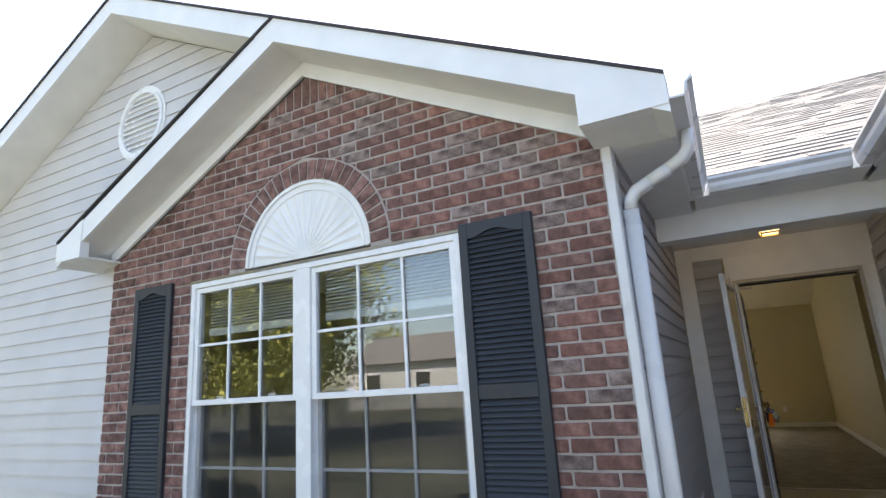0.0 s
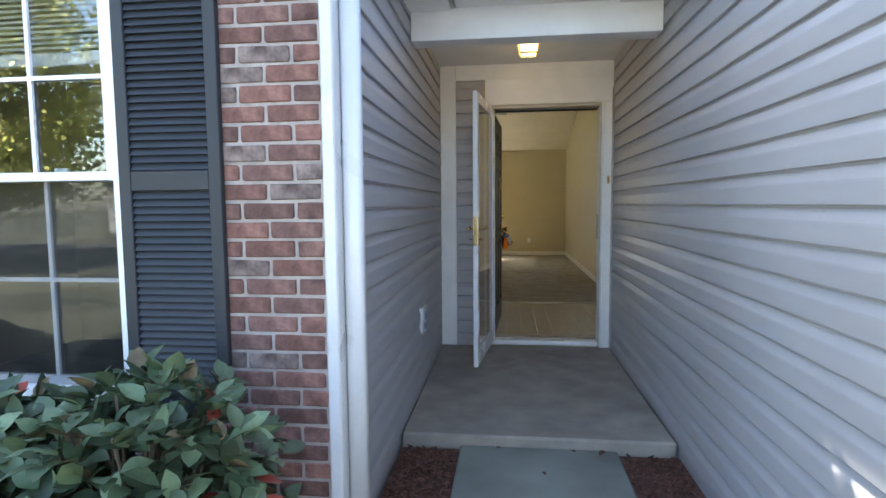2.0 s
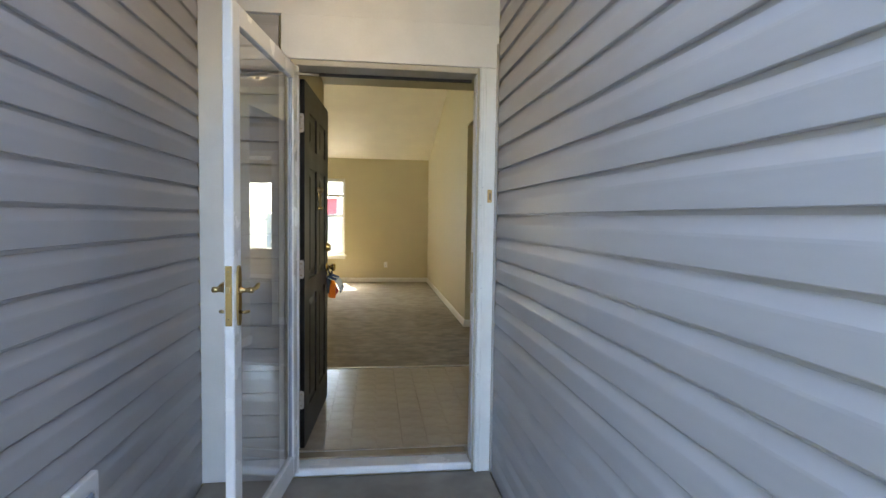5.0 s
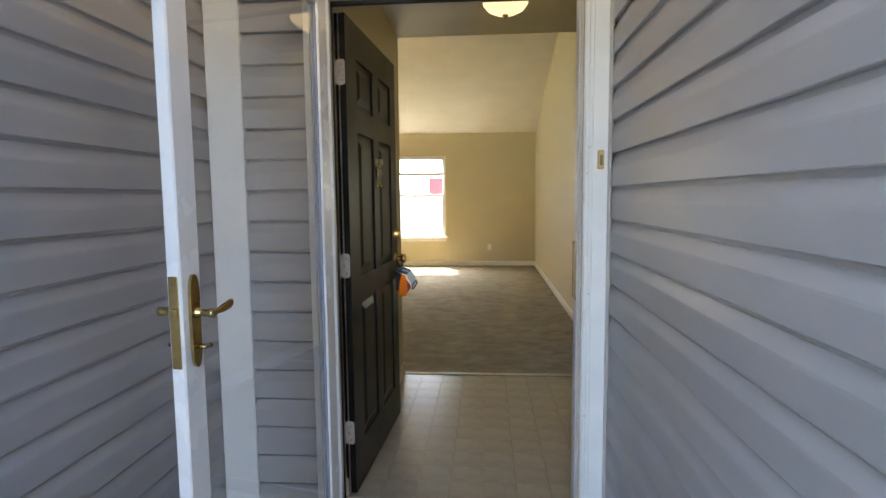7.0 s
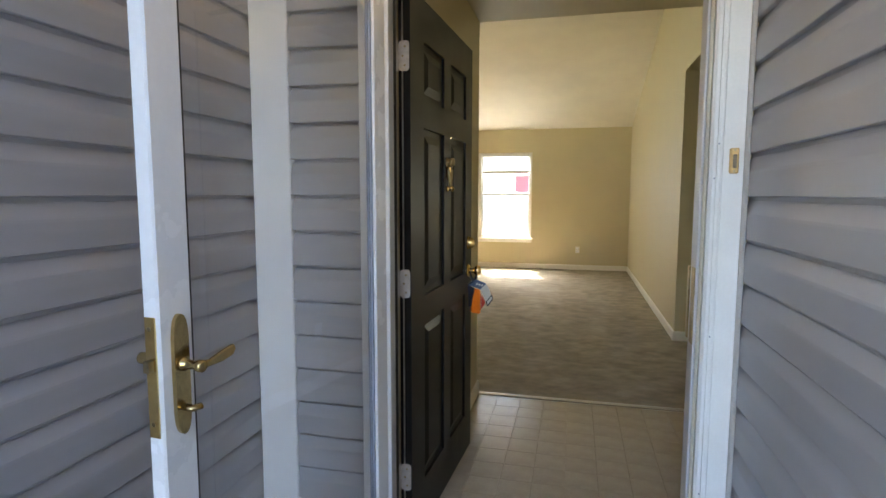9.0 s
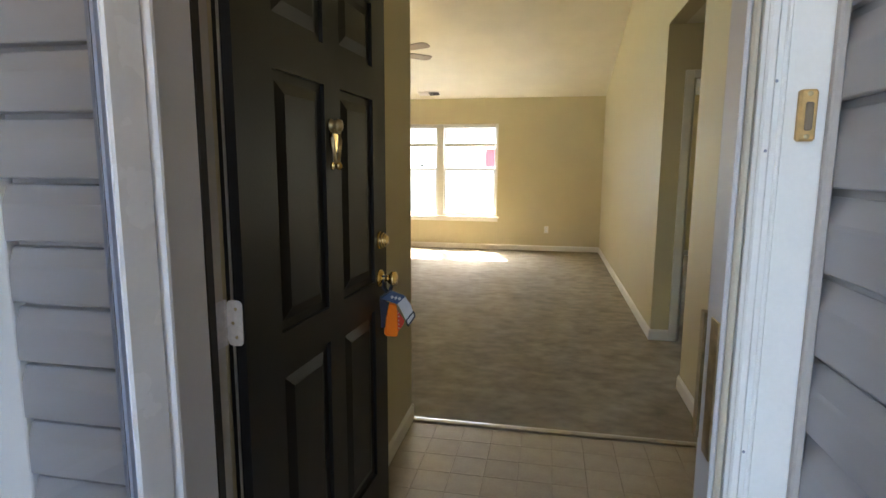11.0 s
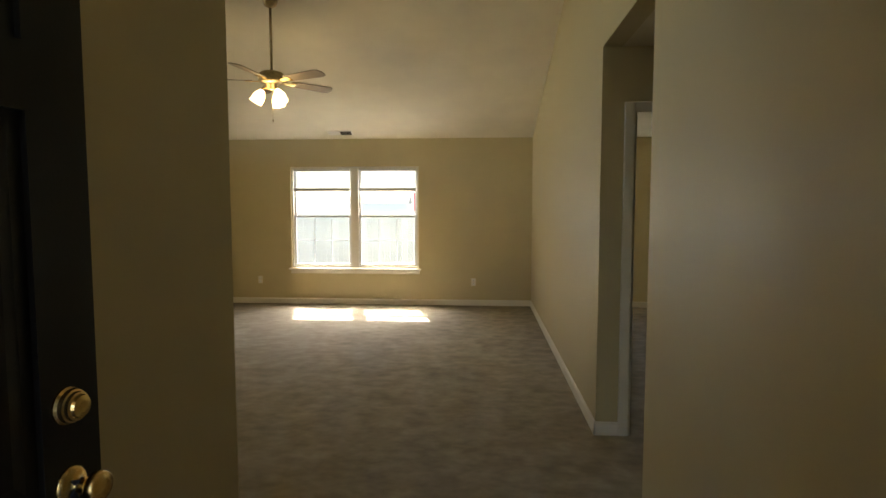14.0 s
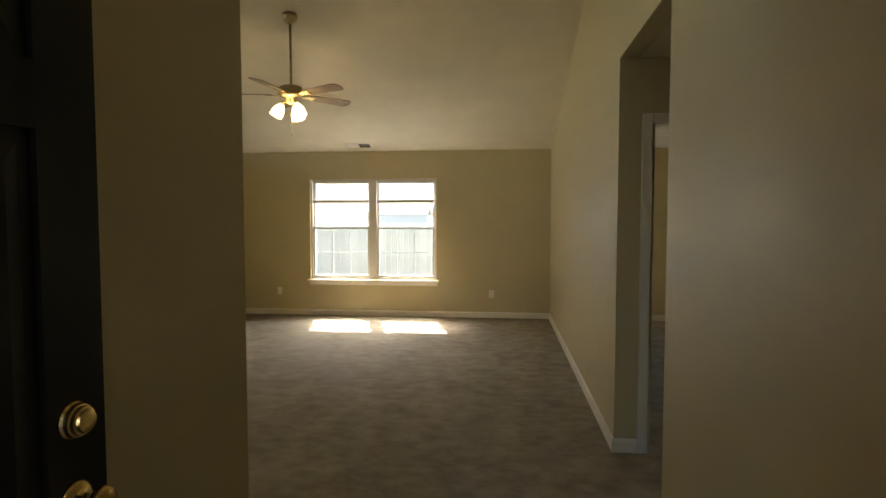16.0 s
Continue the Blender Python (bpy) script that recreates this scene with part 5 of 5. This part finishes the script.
def far_house(x, y, w, d, h, face, label, mat, openings=(-0.3, 0.05, 0.33)):
    """A plain house with a gable roof; face is the sign of its front along y."""
    hs = thing("neighbour_house", (x, y, -0.16), label, "house")
    block("wall", (x - w / 2, x + w / 2, y - d / 2, y + d / 2, -0.16, h), mat, hs)
    bm = bmesh.new()
    prism_x(bm, [(y - d / 2 - 0.4, h), (y, h + d * 0.26), (y + d / 2 + 0.4, h)], x - w / 2 - 0.3, x + w / 2 + 0.3)
    part("roof", bm, M_SHINGLE, hs)
    yf = y + face * d / 2
    for k in openings:
        wx = x + w * k
        bm = bmesh.new()
        box(bm, wx - 0.6, wx + 0.6, min(yf, yf + face * 0.05), max(yf, yf + face * 0.05), 0.9, 2.2)
        wd = part("window", bm, M_WHITE, hs)
        bm = bmesh.new()
        box(bm, wx - 0.52, wx + 0.52, min(yf + face * 0.051, yf + face * 0.06), max(yf + face * 0.051, yf + face * 0.06), 0.98, 2.12)
        part("pane", bm, M_DARKPANE, wd)
    return hs


far_house(-19.0, -36, 11, 8, 2.8, 1, "pale single-storey house across the street", M_HOUSE)
far_house(-1.0, -37, 12, 8, 2.7, 1, "pale single-storey house across the street", M_HOUSE)
far_house(-24.0, 130, 14, 8, 3.0, -1, "pale house behind the back fence", M_HOUSE, (-0.36,))
red_shed = thing("red_playhouse", (-1.8, 19.3, -0.16), "faded red playhouse tower behind the back fence", "playhouse")
block("wall", (-2.06, -1.5, 19.0, 19.6, -0.16, 2.10), M_REDWALL, red_shed)
bm = bmesh.new()
prism_x(bm, [(18.9, 2.10), (19.3, 2.24), (19.7, 2.10)], -2.12, -1.44)
part("roof", bm, M_REDWALL, red_shed)


# fallen leaves by the step
for x, y, z, a, size in ((-0.40, -2.07, -0.054, 0.4, 0.035), (0.03, -2.09, -0.054, 2.1, 0.045), (0.19, -2.06, -0.054, 4.0, 0.050), (0.41, -1.57, 0.001, 1.2, 0.022), (-0.16, -2.32, -0.054, 5.2, 0.028)):
    fallen = thing("fallen_leaf", (x, y, z), "curled dry brown leaf on the concrete", "leaf", group="fallen leaves")
    bm = bmesh.new()
    leaf(bm, Vector((x, y, z + size * 0.18)), Vector((math.cos(a), math.sin(a), 0.0)), Vector((0, 0, 1)), size)
    lo = min(v.co.z for v in bm.verts)
    bmesh.ops.translate(bm, vec=(0, 0, z - lo + 0.0005), verts=bm.verts)
    part("blade", bm, M_MULCH, fallen)


# ---- pieces ----
fence = structure(thing("fence", (-1.5, 14.0, -0.16), "weathered pale board fence behind the house", "fence"), "weathered pale board fence behind the house", "fence")
for z in (0.25, 1.25):
    block("rail", (-9, 6, 14.02, 14.06, z, z + 0.09), M_FENCE, fence)
bm = bmesh.new()
prism_y(bm, [(-0.0735, 0), (0.0735, 0), (0.0735, 1.58), (0.045, 1.62), (-0.045, 1.62), (-0.0735, 1.58)], 0, 0.018)
picket = finish(bm, "board", M_FENCE)
for i in range(100):
    b = new("board", picket)
    b.location = (-9 + 0.15 * i, 14.0, -0.14 + 0.012 * math.sin(i * 2.3))
    under(b, fence)


def lap_profile(s):
    """(offset out of the wall, height) of one course of dutch-lap siding."""
    return [(-s * 0.013, 0.0), (s * 0.0125, 0.0), (s * 0.0150, 0.0022), (s * 0.0152, LAP * 0.10), (s * 0.0146, LAP * 0.54), (s * 0.0136, LAP * 0.60), (s * 0.0010, LAP * 0.895),
            (-s * 0.0030, LAP * 0.91), (-s * 0.0118, LAP * 0.915), (-s * 0.0118, LAP + 0.004), (-s * 0.013, LAP + 0.004)]


def side_planks(parent, x, s, y0, y1, z0, z1):
    """Courses along a wall that runs in y; the faces look to s in x."""
    bm = bmesh.new()
    prism_y(bm, [(x - s * 0.0135 + o, h) for o, h in lap_profile(s)], y0, y1)
    me = finish(bm, "plank", M_SIDING_SHADED)
    n = int((z1 - z0) / LAP)
    for i in range(n):
        p = new("plank", me)
        p.location = (0, 0, z0 + i * LAP)
        under(p, parent)


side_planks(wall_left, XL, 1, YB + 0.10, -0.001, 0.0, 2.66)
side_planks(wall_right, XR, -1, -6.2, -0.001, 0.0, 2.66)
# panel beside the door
entry_panel = structure(block("siding_panel_wall", (-0.801, -0.557, 0.0, 0.011, 0.002, 2.416), M_SIDING_SHADED), "vinyl siding panel beside the entry door", "wall")
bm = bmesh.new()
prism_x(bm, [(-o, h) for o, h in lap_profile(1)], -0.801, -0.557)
me = finish(bm, "plank", M_SIDING_SHADED)
for i in range(20):
    p = new("plank", me)
    p.location = (0, -0.0135, 0.002 + i * LAP)
    under(p, entry_panel)
# gable siding, course by course
z = -LAP
while z < BZ - 0.2:
    poly = [(-8.5, z), (0.0, z), (0.0, z + LAP + 0.004), (-8.5, z + LAP + 0.004)]
    poly = clip_poly(poly, -PITCH, 1, BZ - 0.17 - PITCH * BX)
    poly = clip_poly(poly, PITCH, 1, BZ - 0.17 + PITCH * BX)
    if z + LAP < 2.70:
        poly = clip_poly(poly, 1, 0, BL - 0.003)
    else:
        poly = clip_poly(poly, PITCH, -1, PITCH * GX - GZ + 0.02)
    if len(poly) >= 3:
        bm = bmesh.new()
        lo = min(q[1] for q in poly)
        ring0 = [(x, YS - 0.0135 + 0.013 * min(1, max(0, (zz - lo) / LAP)) ** 1.6, zz) for x, zz in poly]
        ring1 = [(x, YS + 0.013, zz) for x, zz in poly]
        solid(bm, ring0, ring1)
        part("plank", bm, M_SIDING_G, gable_wall)
    z += LAP

# foyer tiles
TS = 0.1525
bm = bmesh.new()
e = 0.0006
box(bm, e, TS - e, e, TS - e, 0, 0.010)
tile_me = finish(bm, "tile", M_TILE, bevel=0.0006)
for i in range(11):
    for j in range(11):
        x0, y0 = -0.499 + i * TS, 0.201 + j * TS
        if x0 + TS <= RX and y0 + TS <= YC + 0.13:
            p = new("tile", tile_me)
            p.location = (x0, y0, ZI - 0.0105)
            under(p, foyer_floor)

# mulch beds
def mulch(name, x0, x1, y0, y1, z, count, seed, label):
    rnd = random.Random(seed)
    bm = bmesh.new()
    box(bm, x0, x1, y0, y1, z - 0.2, z)
    for i in range(count):
        c = Vector((rnd.uniform(x0 + 0.02, x1 - 0.02), rnd.uniform(y0 + 0.02, y1 - 0.02), z + rnd.uniform(0, 0.015)))
        a, l, w = rnd.uniform(0, 3.14), rnd.uniform(0.015, 0.05), rnd.uniform(0.005, 0.013)
        d, n_ = Vector((math.cos(a), math.sin(a), rnd.uniform(-0.3, 0.3))) * l * 0.5, Vector((-math.sin(a), math.cos(a), rnd.uniform(-0.2, 0.2))) * w * 0.5
        solid(bm, [c - d - n_, c + d - n_ * 0.6, c + d + n_ * 0.6, c - d + n_], [q + Vector((0, 0, 0.006)) for q in (c - d - n_, c + d - n_ * 0.6, c + d + n_ * 0.6, c - d + n_)])
    return tagged(part(name, bm, M_MULCH), label, "mulch", kind="stuff")


mulch("mulch_bed", XL - 0.0, -0.607, -3.1, -2.027, -0.085, 1100, 1, "dark red-brown shredded mulch beside the walkway")
mulch("mulch_bed", 0.270, XR + 0.012, -6.0, -2.027, -0.085, 1800, 2, "dark red-brown shredded mulch beside the walkway")
mulch("mulch_bed", -5.2, -0.607, -4.7, -3.1, -0.10, 2600, 3, "dark red-brown shredded mulch under the shrubs")

# shingles on the main roof above the porch
rnd = random.Random(8)
bm = bmesh.new()
sl = math.hypot(1, PITCH)
row = 0
y = -1.87
while y < 2.8:
    x = -2.6 + (row % 2) * 0.15 + rnd.uniform(-0.05, 0.05)
    zz = 2.628 + PITCH * (y + 1.86)
    while x < 3.2:
        w = rnd.uniform(0.22, 0.33)
        t0 = rnd.choice((0.007, 0.012, 0.015))
        y1 = y + 0.142
        z1 = 2.628 + PITCH * (y1 + 1.86)
        solid(bm, [(x, y, zz), (x + w, y, zz), (x + w, y, zz + t0), (x, y, zz + t0)], [(x, y1, z1), (x + w, y1, z1), (x + w, y1, z1 + 0.003), (x, y1, z1 + 0.003)])
        x += w + 0.004
    y += 0.125
    row += 1
tagged(part("roof_shingles", bm, M_SHINGLE), "grey weathered asphalt shingles on the main roof", "shingles", kind="stuff")

# brick wall: mortar body, bricks and arch
bm = bmesh.new()
top = 3.49


def brick_top(x):
    return top - PITCH * abs(x - GX)


yA, yBk = YB + 0.004, YS + 0.11
box(bm, BL, WL, yA, yBk, -0.15, WT)
box(bm, WR, BR - 0.001, yA, yBk, -0.15, WT)
box(bm, WL, WR, yA, yBk, -0.15, WB - 0.031)
arch = [(AX + AR * math.cos(a), AZ + AR * math.sin(a)) for a in [math.pi * i / 32 for i in range(33)]][::-1]
zb = WT + 0.018
prism_y(bm, [(BL, zb), (AX - AR, zb)] + arch + [(AX + AR, zb), (BR - 0.001, zb), (BR - 0.001, brick_top(BR)), (GX, top), (BL, brick_top(BL))], yA, yBk)
box(bm, BL, WL - 0.12, yA, yBk, WT, zb)
box(bm, WR + 0.10, BR - 0.001, yA, yBk, WT, zb)
wall_brick = structure(part("wall_brick", bm, M_MORTAR), "red-brown brick front wall with burnt bricks", "wall")
COURSE, BLEN, JOINT = 0.0695, 0.2035, 0.0120
RO = AR + 0.135
brnd = random.Random(21)
whole = {}


def worn(pts):
    """Rounds and roughens the outline of a brick."""
    out = []
    n_ = len(pts)
    for i in range(n_):
        p, a, b = Vector(pts[i]), Vector(pts[i - 1]), Vector(pts[(i + 1) % n_])
        for q in (a, b):
            l = (q - p).length
            cut = min(brnd.uniform(0.002, 0.007), l * 0.3)
            w = p + (q - p) * (cut / max(l, 1e-4))
            out.append((w.x + brnd.uniform(-0.0016, 0.0016), w.y + brnd.uniform(-0.0022, 0.0022)))
    return out


def brick_mesh(pts, mat):
    """A brick from (x, z) points, its outline worn and its face slightly pillowed."""
    bm = bmesh.new()
    cx, cz = sum(p[0] for p in pts) / len(pts), sum(p[1] for p in pts) / len(pts)
    pts = worn(pts)
    inner = [(cx + (x - cx) * 0.955, cz + (z_ - cz) * 0.87) for x, z_ in pts]
    add_brick(bm, pts, inner, 0.0)
    return finish(bm, "brick", mat)


def add_brick(bm, pts, inner, dy):
    a = [bm.verts.new((x, YB + 0.012, z_)) for x, z_ in pts]
    b = [bm.verts.new((x, YB + 0.0015 + dy, z_)) for x, z_ in pts]
    c = [bm.verts.new((x, YB - 0.0025 + dy, z_)) for x, z_ in inner]
    n_ = len(pts)
    for i in range(n_):
        bm.faces.new((a[i], a[(i + 1) % n_], b[(i + 1) % n_], b[i]))
        bm.faces.new((b[i], b[(i + 1) % n_], c[(i + 1) % n_], c[i]))
    bm.faces.new(c)


far_bricks = bmesh.new()
SOLDIER = -0.13 + COURSE * int((top - 0.235 + 0.13) / COURSE)
count = 0
row = 0
z = -0.13
while z < top:
    z0, z1 = z + JOINT / 2, z + COURSE - JOINT / 2
    x = BR - 0.002 - (0.0 if row % 2 else BLEN / 2) - BLEN * 20
    while x < BR:
        xa, xb = max(x + JOINT / 2, BL + 0.001), min(x + BLEN - JOINT / 2, BR - 0.002)
        x += BLEN
        if xb - xa < 0.015:
            continue
        spans = [(xa, xb)]
        if z1 > WB - 0.03 and z0 < WT + 0.018:
            lo, hi = WL, WR
            spans = [(p, q) for p, q in ((xa, min(xb, lo - 0.004)), (max(xa, hi + 0.004), xb)) if q - p > 0.012]
            if z1 > WT + 0.032 and min(xb, hi) - max(xa, lo) > 0.012:
                spans.append((max(xa, lo - 0.003), min(xb, hi + 0.003)))
            if z0 < WB - 0.046 and min(xb, hi) - max(xa, lo) > 0.012:
                spans.append((max(xa, lo - 0.003), min(xb, hi + 0.003)))
        for p, q in spans:
            poly = [(p, z0), (q, z0), (q, z1), (p, z1)]
            if WL - 0.01 < (p + q) / 2 < WR + 0.01:
                if z1 > WT + 0.032 and z0 < WT + 0.021:
                    poly = clip_poly(poly, 0, -1, -(WT + 0.021))
                if z0 < WB - 0.046 and z1 > WB - 0.034:
                    poly = clip_poly(poly, 0, 1, WB - 0.034)
            poly = clip_poly(poly, PITCH, 1, top - 0.004 + PITCH * GX)
            poly = clip_poly(poly, -PITCH, 1, top - 0.004 - PITCH * GX)
            if len(poly) < 3 or (z > SOLDIER + 0.01 and abs((p + q) / 2 - GX) < 0.46):
                continue
            if z1 > AZ - 0.02:
                h0, h1 = max(0.0, z0 - AZ), max(0.0, z1 - AZ)
                e0 = math.sqrt(max(0.0, RO * RO - h0 * h0))
                e1 = math.sqrt(max(0.0, RO * RO - h1 * h1))
                if e0 > 0.02:
                    cx = (p + q) / 2
                    if abs(cx - AX) < e1 * 0.98 and abs(p - AX) < e1 and abs(q - AX) < e1:
                        continue
                    # straight cut along the ring within this course
                    s = 1 if cx > AX else -1
                    nx, nz = s * (z1 - z0), (e0 - e1)
                    c_ = nx * (AX + s * (e0 + 0.008)) + nz * z0
                    poly = clip_poly(poly, -nx, -nz, -c_)
                    if len(poly) < 3 or max(v[0] for v in poly) - min(v[0] for v in poly) < 0.012:
                        continue
            burnt = brnd.random() < 0.21
            mat = M_BRICKG if burnt else brnd.choice((M_BRICK, M_BRICK, M_BRICKO))
            mid = sum(v[0] for v in poly) / len(poly)
            full = len(poly) == 4 and abs((q - p) - (BLEN - JOINT)) < 1e-6 and poly[0] == (p, z0) and poly[1] == (q, z0) and poly[2] == (q, z1)
            near = mid > -1.8 or (mid > -3.1 and z > 2.25)
            if near and count < 290:
                if full:
                    key = (mat.name, brnd.randrange(6))
                    if key not in whole:
                        w_, h_ = BLEN - JOINT, COURSE - JOINT
                        whole[key] = brick_mesh([(0, 0), (w_, 0), (w_, h_), (0, h_)], mat)
                    b = new("brick", whole[key])
                    b.location = (p, brnd.uniform(-0.0015, 0.0015), z0)
                else:
                    b = new("brick", brick_mesh(poly, mat))
                under(b, wall_brick)
                count += 1
            else:
                cx, cz = sum(v[0] for v in poly) / len(poly), sum(v[1] for v in poly) / len(poly)
                poly = worn(poly)
                add_brick(far_bricks, poly, [(cx + (vx - cx) * 0.955, cz + (vz - cz) * 0.87) for vx, vz in poly], brnd.uniform(-0.0015, 0.0015))
    z += COURSE
    row += 1
fb = part("brickwork", far_bricks, M_BRICKS, wall_brick)
fb["kind"] = "stuff"
n_arch = 25
for i in range(n_arch):
    a0, a1 = math.pi * (i + 0.085) / n_arch, math.pi * (i + 0.915) / n_arch
    pts = [(AX + r * math.cos(g), AZ + r * math.sin(g)) for r, g in ((AR + 0.003, a0), (RO - 0.008, a0), (RO - 0.008, a1), (AR + 0.003, a1))]
    b = new("brick", brick_mesh(pts, M_BRICK))
    b.location.y = -0.001
    under(b, wall_brick)
# soldier bricks under the apex
for i in range(-6, 7):
    x0, x1 = GX + (i - 0.5) * COURSE + JOINT / 2, GX + (i + 0.5) * COURSE - JOINT / 2
    pts = [(x0, SOLDIER + COURSE + JOINT / 2), (x1, SOLDIER + COURSE + JOINT / 2), (x1, top), (x0, top)]
    pts = clip_poly(pts, PITCH, 1, top - 0.004 + PITCH * GX)
    pts = clip_poly(pts, -PITCH, 1, top - 0.004 - PITCH * GX)
    if len(pts) >= 3 and max(v[1] for v in pts) - min(v[1] for v in pts) > 0.02:
        under(new("brick", brick_mesh(pts, M_BRICK)), wall_brick)
